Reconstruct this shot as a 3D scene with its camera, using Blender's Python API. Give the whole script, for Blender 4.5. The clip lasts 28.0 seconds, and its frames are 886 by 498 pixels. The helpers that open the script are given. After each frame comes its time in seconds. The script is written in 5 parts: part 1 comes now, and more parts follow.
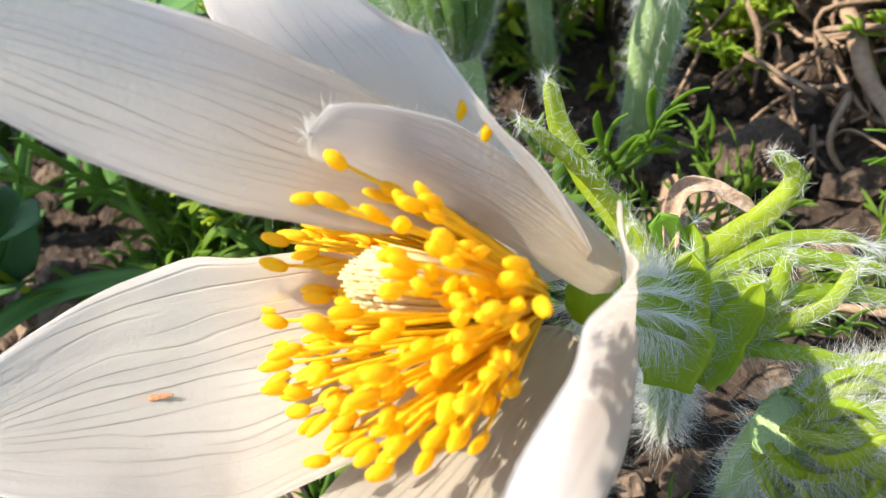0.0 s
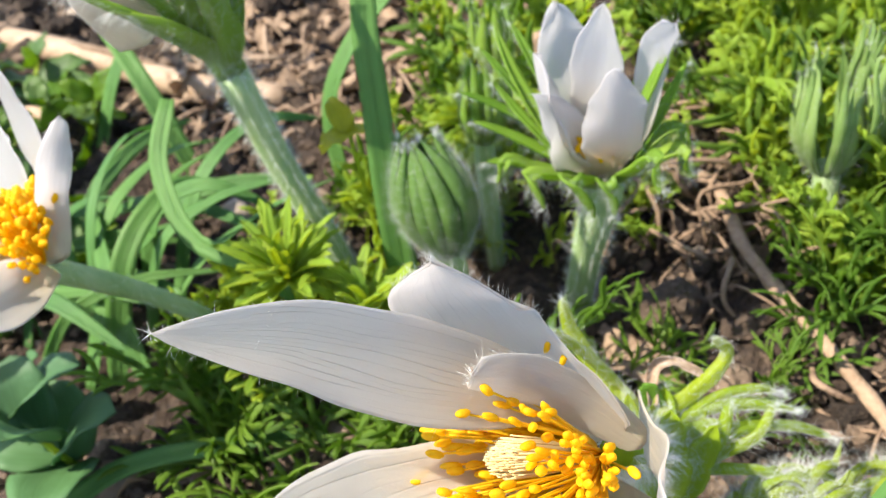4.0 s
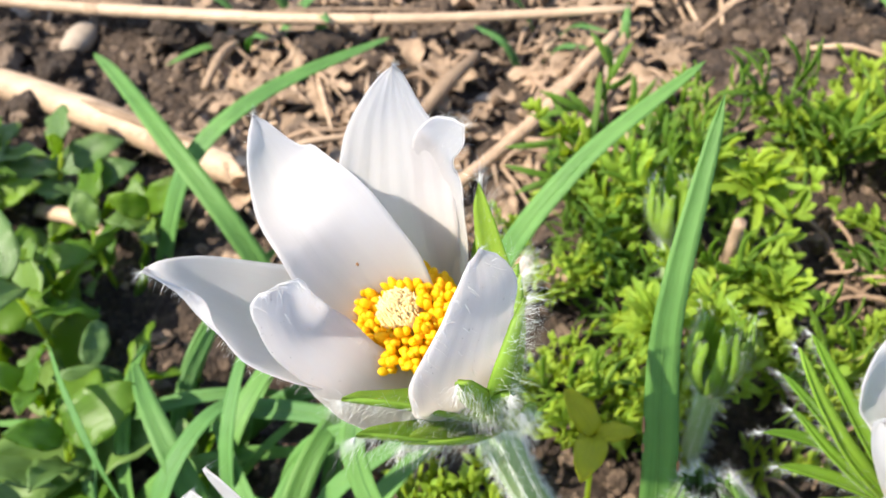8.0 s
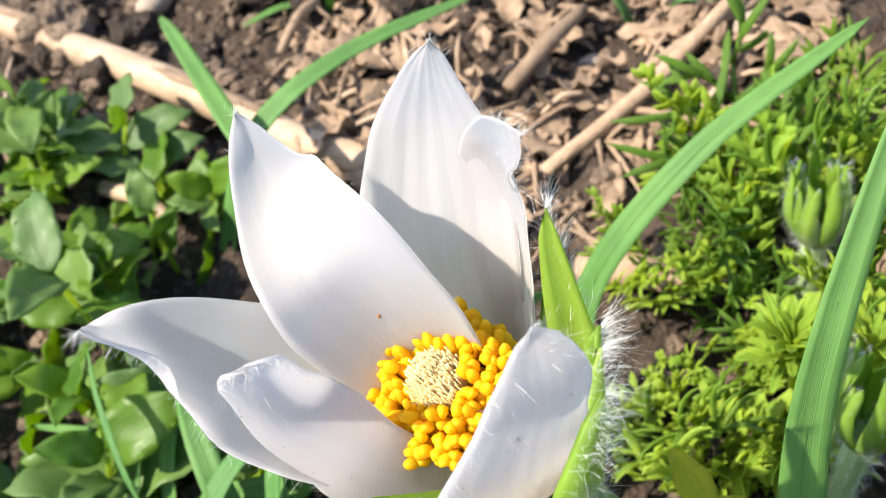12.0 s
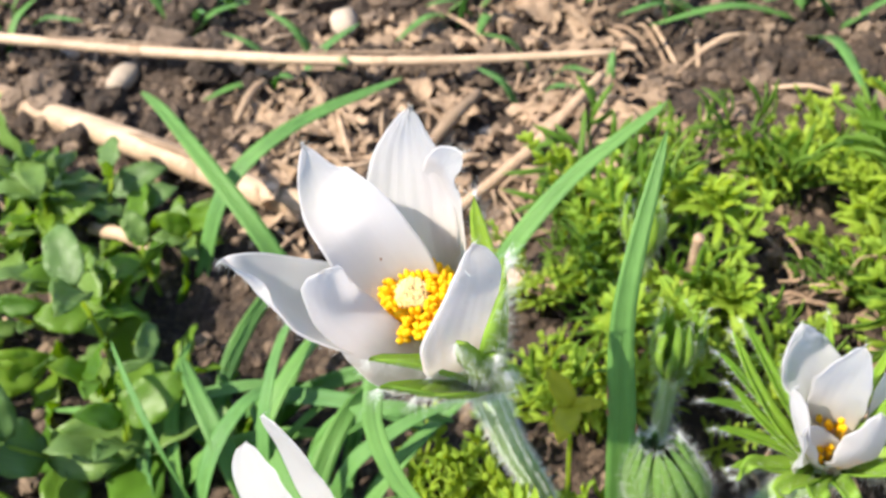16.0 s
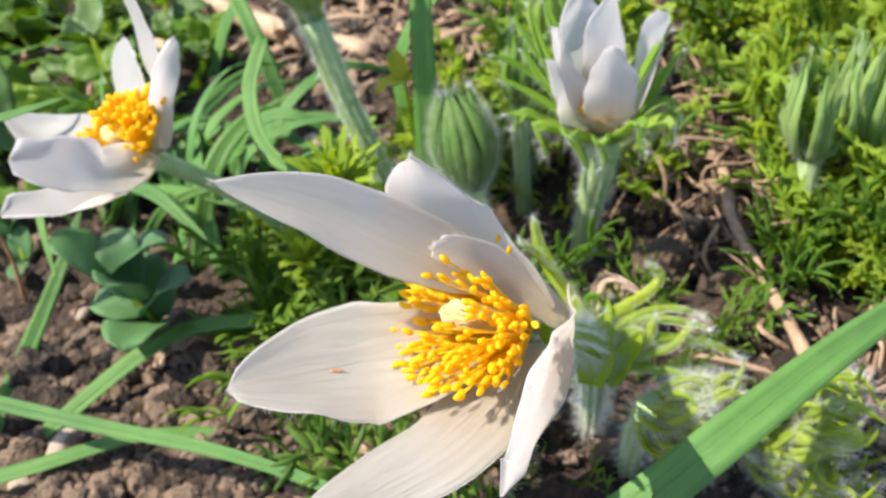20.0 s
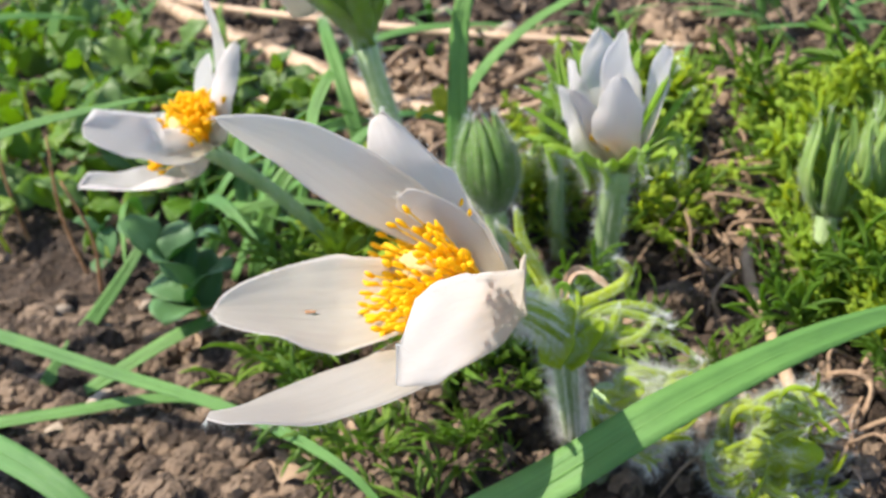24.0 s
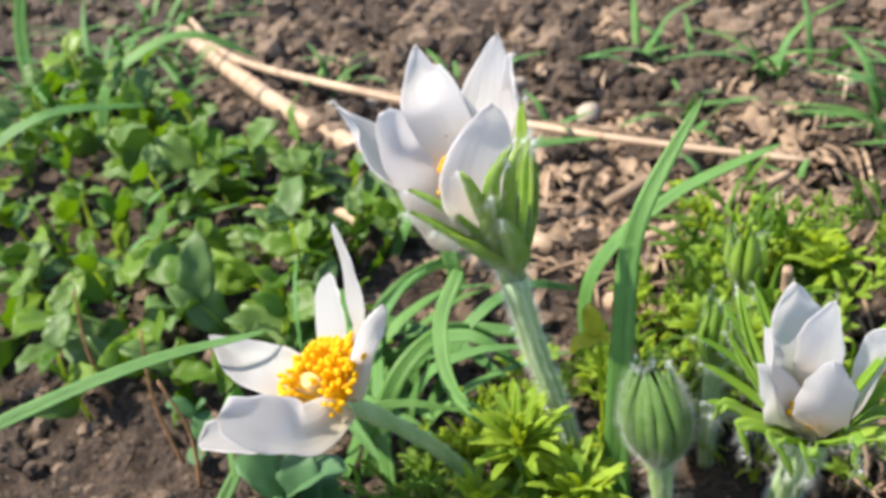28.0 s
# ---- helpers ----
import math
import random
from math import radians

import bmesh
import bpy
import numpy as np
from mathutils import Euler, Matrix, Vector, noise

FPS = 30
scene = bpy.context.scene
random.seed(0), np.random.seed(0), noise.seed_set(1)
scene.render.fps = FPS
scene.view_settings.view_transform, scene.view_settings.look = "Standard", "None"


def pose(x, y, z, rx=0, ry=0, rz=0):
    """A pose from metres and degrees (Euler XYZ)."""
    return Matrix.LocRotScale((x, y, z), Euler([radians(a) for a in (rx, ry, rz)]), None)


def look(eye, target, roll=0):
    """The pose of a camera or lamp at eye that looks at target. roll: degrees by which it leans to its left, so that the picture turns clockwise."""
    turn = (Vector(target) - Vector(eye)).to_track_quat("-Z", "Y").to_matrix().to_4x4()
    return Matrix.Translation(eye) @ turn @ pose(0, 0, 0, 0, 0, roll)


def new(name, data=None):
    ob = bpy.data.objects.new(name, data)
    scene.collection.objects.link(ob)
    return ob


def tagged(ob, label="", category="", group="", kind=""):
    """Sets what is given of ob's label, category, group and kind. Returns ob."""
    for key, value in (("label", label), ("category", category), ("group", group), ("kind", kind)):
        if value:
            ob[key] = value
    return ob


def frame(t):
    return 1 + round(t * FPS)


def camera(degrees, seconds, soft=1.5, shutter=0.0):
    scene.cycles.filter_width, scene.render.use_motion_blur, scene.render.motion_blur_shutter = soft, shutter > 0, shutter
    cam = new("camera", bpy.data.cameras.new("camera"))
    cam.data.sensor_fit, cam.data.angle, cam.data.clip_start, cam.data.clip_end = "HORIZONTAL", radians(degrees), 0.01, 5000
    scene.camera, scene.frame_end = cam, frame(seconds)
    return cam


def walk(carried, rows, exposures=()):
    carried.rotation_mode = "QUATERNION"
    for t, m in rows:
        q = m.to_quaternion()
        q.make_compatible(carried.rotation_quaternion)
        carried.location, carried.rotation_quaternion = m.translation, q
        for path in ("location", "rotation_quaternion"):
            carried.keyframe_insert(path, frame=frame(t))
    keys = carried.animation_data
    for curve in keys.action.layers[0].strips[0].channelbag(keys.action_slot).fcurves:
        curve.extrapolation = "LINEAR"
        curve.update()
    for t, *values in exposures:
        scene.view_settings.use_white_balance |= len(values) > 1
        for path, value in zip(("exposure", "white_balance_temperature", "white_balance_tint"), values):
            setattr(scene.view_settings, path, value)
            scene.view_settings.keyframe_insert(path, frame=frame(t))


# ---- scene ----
cam = camera(52.0, 28.0, 1.1)
cam.data.dof.use_dof = True  # a phone lens held close: a fixed, shallow depth of focus
cam.data.dof.focus_distance = 0.076
cam.data.dof.aperture_fstop = 62.0
PATH = [
    (0, 4.320, -22.436, 9.023, 14.33, -42.77, -17.37),
    (0.5, 4.272, -22.325, 8.859, 14.38, -43.68, -17.07),
    (1, 4.217, -22.236, 8.764, 14.08, -44.19, -17.10),
    (1.5, 3.885, -22.469, 9.135, 12.54, -43.85, -16.06),
    (2, 3.696, -22.962, 9.833, 9.69, -42.84, -14.29),
    (2.5, 3.311, -23.420, 10.666, 7.07, -41.89, -12.38),
    (4.5, 2.422, -25.190, 14.559, -0.56, -38.44, -12.48),
    (5, 1.273, -26.883, 18.271, -2.72, -39.57, -9.72),
    (5.5, -0.281, -25.798, 19.353, -6.66, -40.41, -8.09),
    (6, -1.239, -23.773, 19.251, -7.58, -42.05, -7.89),
    (6.5, -1.241, -21.212, 19.524, -6.55, -44.60, -8.21),
    (7, -1.280, -19.687, 19.690, -6.19, -48.69, -8.82),
    (7.5, -0.765, -17.890, 18.014, -4.09, -49.94, -10.48),
    (8, -0.618, -16.717, 16.544, -3.72, -49.31, -11.28),
    (8.5, -0.215, -15.895, 15.221, -1.12, -48.83, -12.91),
    (9, -0.167, -15.379, 14.647, 0.70, -48.55, -14.22),
    (9.5, 0.154, -14.403, 13.936, 3.85, -48.49, -16.07),
    (10, 0.101, -14.038, 13.773, 6.23, -49.40, -18.00),
    (10.5, -0.032, -14.009, 13.558, 8.84, -50.19, -19.75),
    (11, -0.042, -13.926, 13.658, 9.82, -51.00, -20.67),
    (11.5, -0.205, -14.183, 14.299, 5.19, -51.03, -17.52),
    (12, 0.176, -14.416, 14.817, 8.55, -50.20, -19.94),
    (12.5, -0.105, -15.080, 15.277, 4.99, -48.17, -16.89),
    (13, 0.040, -15.571, 15.930, 5.88, -48.38, -17.89),
    (13.5, -0.120, -15.956, 16.653, 4.18, -48.95, -16.71),
    (15.5, -0.266, -18.618, 18.690, 1.60, -46.88, -14.76),
    (16, -0.810, -19.043, 18.530, -3.64, -47.29, -11.16),
    (16.5, -0.048, -20.199, 18.818, -1.45, -46.73, -12.92),
    (17, 0.484, -22.373, 19.869, 1.37, -45.07, -14.39),
    (17.5, 1.172, -24.573, 20.716, 4.45, -43.70, -15.88),
    (18, 1.566, -24.945, 19.646, 6.24, -43.30, -15.82),
    (18.5, 1.558, -25.390, 18.170, 4.51, -41.59, -13.30),
    (19, 1.859, -26.223, 16.734, 5.00, -39.76, -12.73),
    (19.5, 2.772, -26.812, 15.304, 6.11, -40.31, -11.92),
    (20, 4.280, -27.428, 13.455, 9.04, -38.61, -11.02),
    (20.5, 4.662, -27.389, 12.809, 10.13, -37.95, -11.25),
    (21, 4.990, -28.053, 12.462, 11.41, -35.64, -10.57),
    (21.5, 6.148, -29.600, 12.338, 15.29, -32.43, -9.75),
    (23.5, 7.118, -30.128, 12.449, 18.07, -28.22, -9.27),
    (24, 6.739, -29.635, 11.818, 17.05, -28.99, -9.29),
    (24.5, 6.837, -29.321, 12.113, 17.10, -29.86, -10.22),
    (25, 7.485, -28.843, 13.414, 18.07, -31.40, -12.89),
    (25.5, 7.704, -28.648, 13.689, 18.29, -31.68, -13.40),
    (26, 6.788, -28.791, 15.003, 17.68, -32.47, -13.84),
    (26.5, 5.237, -27.871, 17.298, 16.48, -32.61, -13.75),
    (27, 4.401, -26.938, 17.572, 16.84, -31.36, -13.19),
    (27.5, 3.628, -26.026, 16.978, 17.38, -31.00, -11.54),
    (28, 3.428, -25.401, 16.211, 18.31, -31.41, -10.43),
]
# t, eye in centimetres, then the way it looks: yaw, pitch, roll in degrees


def aim(x, y, z, yaw, pitch, roll):
    a, b = radians(yaw), radians(pitch)
    ahead = Vector((-math.sin(a) * math.cos(b), math.cos(a) * math.cos(b), math.sin(b)))
    eye = Vector((x, y, z)) * 0.01
    return look(eye, eye + ahead, roll)


walk(cam, [(t, aim(x, y, z, yaw, pitch, roll)) for t, x, y, z, yaw, pitch, roll in PATH], [(0, 1.28), (2, 1.26), (5, 1.18), (8, 1.32), (13, 1.32), (16, 1.34), (18, 1.24), (20, 1.14), (24, 1.12), (26, 1.14), (28, 1.2)])

# ---------------------------------------------------------------- light
SUN_FROM = Vector((-0.54, -0.07, 0.82)).normalized()
world = bpy.data.worlds.new("sky")
scene.world = world
world.use_nodes = True
wn = world.node_tree
sky = wn.nodes.new("ShaderNodeTexSky")
sky.sky_type = "NISHITA"
sky.sun_disc = False
sky.sun_elevation = math.asin(SUN_FROM.z)
sky.sun_rotation = math.atan2(SUN_FROM.x, SUN_FROM.y)
wn.links.new(sky.outputs[0], wn.nodes["Background"].inputs[0])
wn.nodes["Background"].inputs[1].default_value = 0.13
sun = new("sun", bpy.data.lights.new("sun", "SUN"))
sun.data.energy = 4.5
sun.data.angle = radians(0.5)
sun.data.color = (1.0, 0.915, 0.785)
sun.matrix_world = look((0, 0, 3), Vector((0, 0, 3)) - SUN_FROM)


# ---------------------------------------------------------------- materials
def material(name):
    m = bpy.data.materials.new(name)
    m.use_nodes = True
    return m, m.node_tree, m.node_tree.nodes["Principled BSDF"], m.node_tree.nodes["Material Output"]


def node(tree, kind, **inputs):
    n = tree.nodes.new(kind)
    for key, value in inputs.items():
        n.inputs[key.replace("_", " ")].default_value = value
    return n


def ramp(tree, fac, *stops):
    r = tree.nodes.new("ShaderNodeValToRGB")
    e = r.color_ramp.elements
    while len(e) < len(stops):
        e.new(0.5)
    for el, (pos, col) in zip(e, stops):
        el.position, el.color = pos, (*col, 1)
    tree.links.new(fac, r.inputs[0])
    return r.outputs[0]


def coords(tree, which="Object", scale=(1, 1, 1)):
    tc = tree.nodes.new("ShaderNodeTexCoord")
    mp = tree.nodes.new("ShaderNodeMapping")
    mp.inputs["Scale"].default_value = scale
    tree.links.new(tc.outputs[which], mp.inputs[0])
    return mp.outputs[0]


def noise_tex(tree, vec, scale, detail=4.0, rough=0.6):
    n = node(tree, "ShaderNodeTexNoise", Scale=scale, Detail=detail, Roughness=rough)
    tree.links.new(vec, n.inputs["Vector"])
    return n.outputs["Fac"]


def mixed(tree, fac, a, b, blend="MIX"):
    m = tree.nodes.new("ShaderNodeMix")
    m.data_type, m.blend_type = "RGBA", blend
    for sock, val in ((m.inputs[0], fac), (m.inputs[6], a), (m.inputs[7], b)):
        if isinstance(val, (int, float)):
            sock.default_value = val
        elif isinstance(val, tuple):
            sock.default_value = (*val, 1)
        else:
            tree.links.new(val, sock)
    return m.outputs[2]


def bump(tree, height, bsdf, strength=0.4, distance=0.0005):
    b = node(tree, "ShaderNodeBump", Strength=strength, Distance=distance)
    tree.links.new(height, b.inputs["Height"])
    tree.links.new(b.outputs[0], bsdf.inputs["Normal"])
    return b


def thin(tree, bsdf, out, colour, share):
    """Lets light shine through a leaf or petal."""
    t = tree.nodes.new("ShaderNodeBsdfTranslucent")
    if isinstance(colour, tuple):
        t.inputs[0].default_value = (*colour, 1)
    else:
        tree.links.new(colour, t.inputs[0])
    mx = tree.nodes.new("ShaderNodeMixShader")
    mx.inputs[0].default_value = share
    tree.links.new(bsdf.outputs[0], mx.inputs[1])
    tree.links.new(t.outputs[0], mx.inputs[2])
    tree.links.new(mx.outputs[0], out.inputs[0])


def sums(tree, value, factor, plus):
    m = tree.nodes.new("ShaderNodeMath")
    m.operation = "MULTIPLY_ADD"
    m.inputs[1].default_value = factor
    tree.links.new(value, m.inputs[0])
    if isinstance(plus, float):
        m.inputs[2].default_value = plus
    else:
        tree.links.new(plus, m.inputs[2])
    return m.outputs[0]


def petal_material(name, top, base, share=0.70, veins=0.3, relief=0.7):
    m, t, b, o = material(name)
    uv = coords(t, "UV")
    sep = t.nodes.new("ShaderNodeSeparateXYZ")
    t.links.new(uv, sep.inputs[0])
    blotch = noise_tex(t, coords(t, "Object"), 180, 5)
    col = ramp(t, sep.outputs[1], (0.0, base), (0.30, tuple(0.5 * p + 0.5 * q for p, q in zip(top, base))), (0.55, top))
    col = mixed(t, 0.10, col, ramp(t, blotch, (0.35, (0.62, 0.58, 0.56)), (0.65, (0.9, 0.9, 0.92))))
    # thin veins that run along the petal, broken here and there
    wander = noise_tex(t, coords(t, "UV", (3.0, 1.6, 1)), 1.0, 2, 0.5)
    across = sums(t, sep.outputs[0], 17.0, sums(t, wander, 5.0, 0.0))
    fold = t.nodes.new("ShaderNodeMath")
    fold.operation = "PINGPONG"
    fold.inputs[1].default_value = 0.5
    t.links.new(across, fold.inputs[0])
    vein = ramp(t, fold.outputs[0], (0.0, (1, 1, 1)), (0.10, (0, 0, 0)))
    broken = ramp(t, noise_tex(t, coords(t, "UV", (9, 2.4, 1)), 1.0, 3), (0.35, (0, 0, 0)), (0.65, (veins, veins, veins)))
    line = mixed(t, 1.0, vein, broken, "MULTIPLY")
    broad = noise_tex(t, coords(t, "UV", (11, 0.7, 1)), 1.0, 2, 0.5)
    col = mixed(t, line, col, (0.33, 0.30, 0.28))
    col = mixed(t, ramp(t, broad, (0.40, (0.0, 0.0, 0.0)), (0.48, (0.3 * veins, 0.3 * veins, 0.3 * veins)), (0.56, (0, 0, 0))), col, (0.45, 0.42, 0.40))
    groove = sums(t, line, -0.8, 0.6)
    t.links.new(col, b.inputs["Base Color"])
    b.inputs["Roughness"].default_value = 0.5
    b.inputs["Sheen Weight"].default_value = 0.25
    fine = noise_tex(t, coords(t, "Object"), 2600, 3)
    h = t.nodes.new("ShaderNodeMath")
    h.operation = "MULTIPLY_ADD"
    h.inputs[1].default_value = 0.25
    t.links.new(fine, h.inputs[0])
    t.links.new(groove, h.inputs[2])
    bump(t, h.outputs[0], b, relief, 0.0005)
    thin(t, b, o, mixed(t, 0.75, col, (0.95, 0.92, 0.91)), share)
    return m


def leaf_material(name, dark, light, yellow, share=0.35, scale=160, rough=0.45):
    m, t, b, o = material(name)
    info = t.nodes.new("ShaderNodeObjectInfo")
    spot = noise_tex(t, coords(t, "Object"), scale, 5)
    col = ramp(t, spot, (0.3, dark), (0.7, light))
    tone = ramp(t, info.outputs["Random"], (0.0, (0.0, 0.0, 0.0)), (1.0, (0.55, 0.55, 0.55)))
    col = mixed(t, tone, col, yellow)
    line = noise_tex(t, coords(t, "UV", (34, 1.0, 1)), 1.0, 2)
    col = mixed(t, ramp(t, line, (0.45, (0, 0, 0)), (0.6, (0.25, 0.25, 0.25))), col, tuple(min(1, 1.5 * c) for c in light))
    t.links.new(col, b.inputs["Base Color"])
    b.inputs["Roughness"].default_value = rough
    b.inputs["Specular IOR Level"].default_value = 0.35
    bump(t, line, b, 0.5, 0.0003)
    through_col = mixed(t, 0.6, col, tuple(min(1.0, 2.2 * c) for c in yellow))
    thin(t, b, o, through_col, share)
    return m


def plain_material(name, a, c, scale=150, rough=0.7, bumpy=0.5, dist=0.0006, share=0.0, detail=6, stretch=(1, 1, 1), vary=0.0):
    m, t, b, o = material(name)
    spot = noise_tex(t, coords(t, "Object", stretch), scale, detail)
    fine = noise_tex(t, coords(t, "Object", stretch), scale * 7, 4)
    col = ramp(t, spot, (0.32, a), (0.68, c))
    col = mixed(t, 0.3, col, ramp(t, fine, (0.35, a), (0.65, c)))
    if vary:
        info = t.nodes.new("ShaderNodeObjectInfo")
        col = mixed(t, ramp(t, info.outputs["Random"], (0, (0, 0, 0)), (1, (vary, vary, vary))), col, tuple(0.45 * x for x in a))
    t.links.new(col, b.inputs["Base Color"])
    b.inputs["Roughness"].default_value = rough
    if bumpy:
        bump(t, fine, b, bumpy, dist)
    if share:
        thin(t, b, o, col, share)
    return m


def soil_material(name, dark, middle, pale, vary=0.0):
    """Gritty earth: brown body, pale dry grains, hollows darkened with shade in the colour."""
    m, t, b, o = material(name)
    big = noise_tex(t, coords(t), 90, 8, 0.7)
    grit = noise_tex(t, coords(t), 420, 6, 0.75)
    cell = node(t, "ShaderNodeTexVoronoi", Scale=620.0)
    t.links.new(coords(t), cell.inputs["Vector"])
    col = ramp(t, big, (0.30, dark), (0.52, middle), (0.74, pale))
    col = mixed(t, 0.5, col, ramp(t, grit, (0.34, dark), (0.52, middle), (0.70, pale)))
    col = mixed(t, ramp(t, cell.outputs["Color"], (0.80, (0, 0, 0)), (0.86, (0.5, 0.5, 0.5))), col, pale)
    if vary:
        info = t.nodes.new("ShaderNodeObjectInfo")
        geo = t.nodes.new("ShaderNodeNewGeometry")
        both = mixed(t, 0.5, info.outputs["Random"], geo.outputs["Random Per Island"])
        col = mixed(t, ramp(t, both, (0.2, (vary, vary, vary)), (0.55, (0, 0, 0))), col, dark)
        col = mixed(t, ramp(t, both, (0.6, (0, 0, 0)), (0.85, (vary, vary, vary))), col, pale)
    t.links.new(col, b.inputs["Base Color"])
    b.inputs["Roughness"].default_value = 0.95
    h = t.nodes.new("ShaderNodeMath")
    h.operation = "MULTIPLY_ADD"
    h.inputs[1].default_value = 0.8
    t.links.new(cell.outputs["Distance"], h.inputs[0])
    t.links.new(grit, h.inputs[2])
    bump(t, h.outputs[0], b, 1.0, 0.0022)
    return m


WHITE = petal_material("petal_white", (0.56, 0.553, 0.57), (0.60, 0.49, 0.28), veins=0.16, relief=0.4)
WHITE_WARM = petal_material("petal_warm_white", (0.58, 0.555, 0.515), (0.62, 0.50, 0.29), veins=0.42, relief=0.9)
GREEN = leaf_material("bract_green", (0.07, 0.17, 0.02), (0.17, 0.34, 0.04), (0.30, 0.42, 0.04), 0.4)
BRACT = leaf_material("fresh_bract_green", (0.10, 0.20, 0.025), (0.22, 0.36, 0.05), (0.32, 0.43, 0.06), 0.4, 260)
BRIGHT = leaf_material("bract_bright_green", (0.15, 0.26, 0.012), (0.28, 0.41, 0.02), (0.40, 0.44, 0.025), 0.45, 420)
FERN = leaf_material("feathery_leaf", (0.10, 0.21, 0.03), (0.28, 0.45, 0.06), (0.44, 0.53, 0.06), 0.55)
# FERN with shade put into its colour; also deepens gaps in the sunny clumps
FERN_SHADE = leaf_material("feathery_leaf_with_shade", (0.045, 0.11, 0.015), (0.12, 0.23, 0.03), (0.22, 0.32, 0.03), 0.45)
LITTER = plain_material("dry_leaf_litter", (0.22, 0.14, 0.085), (0.50, 0.36, 0.24), 160, 0.8, 0.6, 0.0006, share=0.2, vary=0.45)
HERB = leaf_material("herb_leaf", (0.03, 0.08, 0.012), (0.085, 0.19, 0.02), (0.30, 0.41, 0.03), 0.46, 120, 0.36)
# HERB paler and greyer: the sky's reflection put into the leaf colour
HERB_SHEEN = leaf_material("herb_leaf_pale_sheen", (0.05, 0.11, 0.03), (0.12, 0.20, 0.06), (0.18, 0.28, 0.04), 0.35, 200, 0.42)
SAGE = leaf_material("grey_green_herb_leaf", (0.04, 0.10, 0.045), (0.09, 0.19, 0.085), (0.12, 0.25, 0.07), 0.3, 140, 0.5)
BUDGREEN = leaf_material("dull_bud_green", (0.07, 0.15, 0.035), (0.14, 0.25, 0.065), (0.17, 0.29, 0.06), 0.4)
YELLOWING = leaf_material("yellowing_leaf", (0.28, 0.30, 0.01), (0.45, 0.42, 0.015), (0.5, 0.45, 0.02), 0.4)
SHOOT = leaf_material("pale_shoot_green", (0.13, 0.24, 0.06), (0.26, 0.38, 0.12), (0.30, 0.40, 0.12), 0.35)
GRASS = leaf_material("grass_blade", (0.055, 0.15, 0.045), (0.125, 0.27, 0.075), (0.15, 0.29, 0.05), 0.35, 90, 0.52)
HAIR = plain_material("silky_hair", (0.80, 0.80, 0.76), (0.9, 0.9, 0.88), 50, 0.4, 0, share=0.5)
STEM = plain_material("hairy_stem", (0.20, 0.32, 0.10), (0.38, 0.48, 0.24), 220, 0.6, 0.5, stretch=(1, 1, 0.2))
YELLOW = plain_material("anther_yellow", (0.94, 0.60, 0.006), (0.97, 0.75, 0.015), 400, 0.6, 0.4, 0.0002, share=0.6)
FILAMENT = plain_material("filament_yellow", (0.93, 0.62, 0.012), (0.96, 0.74, 0.03), 200, 0.5, 0, share=0.5)
CREAM = plain_material("pistil_cream", (0.84, 0.64, 0.28), (0.90, 0.78, 0.48), 500, 0.6, 0, share=0.4)
SOIL = soil_material("soil", (0.009, 0.006, 0.004), (0.058, 0.037, 0.024), (0.19, 0.130, 0.087))
CLOD = soil_material("soil_clod", (0.016, 0.010, 0.006), (0.086, 0.056, 0.037), (0.31, 0.218, 0.148), 0.8)
STONE = plain_material("pebble", (0.25, 0.19, 0.14), (0.44, 0.36, 0.28), 130, 0.75, 0.4, 0.0004, vary=0.35)
STRAW = plain_material("straw", (0.24, 0.16, 0.10), (0.50, 0.36, 0.24), 120, 0.6, 0.5, 0.0004, stretch=(0.15, 1, 1))
ROOT = plain_material("dry_root_brown", (0.17, 0.105, 0.062), (0.42, 0.29, 0.19), 150, 0.8, 0.8, 0.0006, vary=0.35)
TWIG = plain_material("dry_root", (0.22, 0.14, 0.085), (0.46, 0.32, 0.21), 130, 0.85, 0.8, 0.0006, vary=0.3)
DRY = plain_material("withered_bract", (0.30, 0.17, 0.09), (0.62, 0.50, 0.38), 260, 0.7, 0.6, 0.0005, share=0.2)
DEW, dew_tree, dew_node, _ = material("dew_water")
dew_node.inputs["Transmission Weight"].default_value = 1.0
dew_node.inputs["Roughness"].default_value = 0.02
dew_node.inputs["IOR"].default_value = 1.33
BROWN = plain_material("withered_brown", (0.20, 0.085, 0.03), (0.42, 0.22, 0.10), 300, 0.7, 0.5)

# ---------------------------------------------------------------- building helpers
U = 0.01
rng = np.random.default_rng(7)


def vec(*a):
    return np.array(a, float)


def unit(v):
    v = np.asarray(v, float)
    return v / max(np.linalg.norm(v), 1e-9)


def mesh_of(verts, faces, mat, uvs=None, smooth=True, name="mesh"):
    """A mesh from points in centimetres."""
    me = bpy.data.meshes.new(name)
    me.from_pydata((np.asarray(verts) * U).tolist(), [], [list(map(int, f)) for f in faces])
    me.materials.append(mat)
    if uvs is not None:
        layer = me.uv_layers.new(name="uv")
        loops = np.zeros(len(me.loops), dtype=np.int32)
        me.loops.foreach_get("vertex_index", loops)
        layer.data.foreach_set("uv", np.asarray(uvs)[loops].astype(np.float32).ravel())
    if smooth:
        me.polygons.foreach_set("use_smooth", np.ones(len(me.polygons), dtype=bool))
    me.update()
    return me


def part(name, me, parent, label="", m=None):
    ob = new(name, me)
    ob.parent = parent
    if m is not None:
        ob.matrix_basis = m
    if label:
        ob["label"] = label
    return ob


def thing(name, at=(0, 0, 0), label="", category="", group="", kind=""):
    ob = new(name)
    ob.empty_display_size = 0.01
    return tagged(ob, label, category, group, kind)


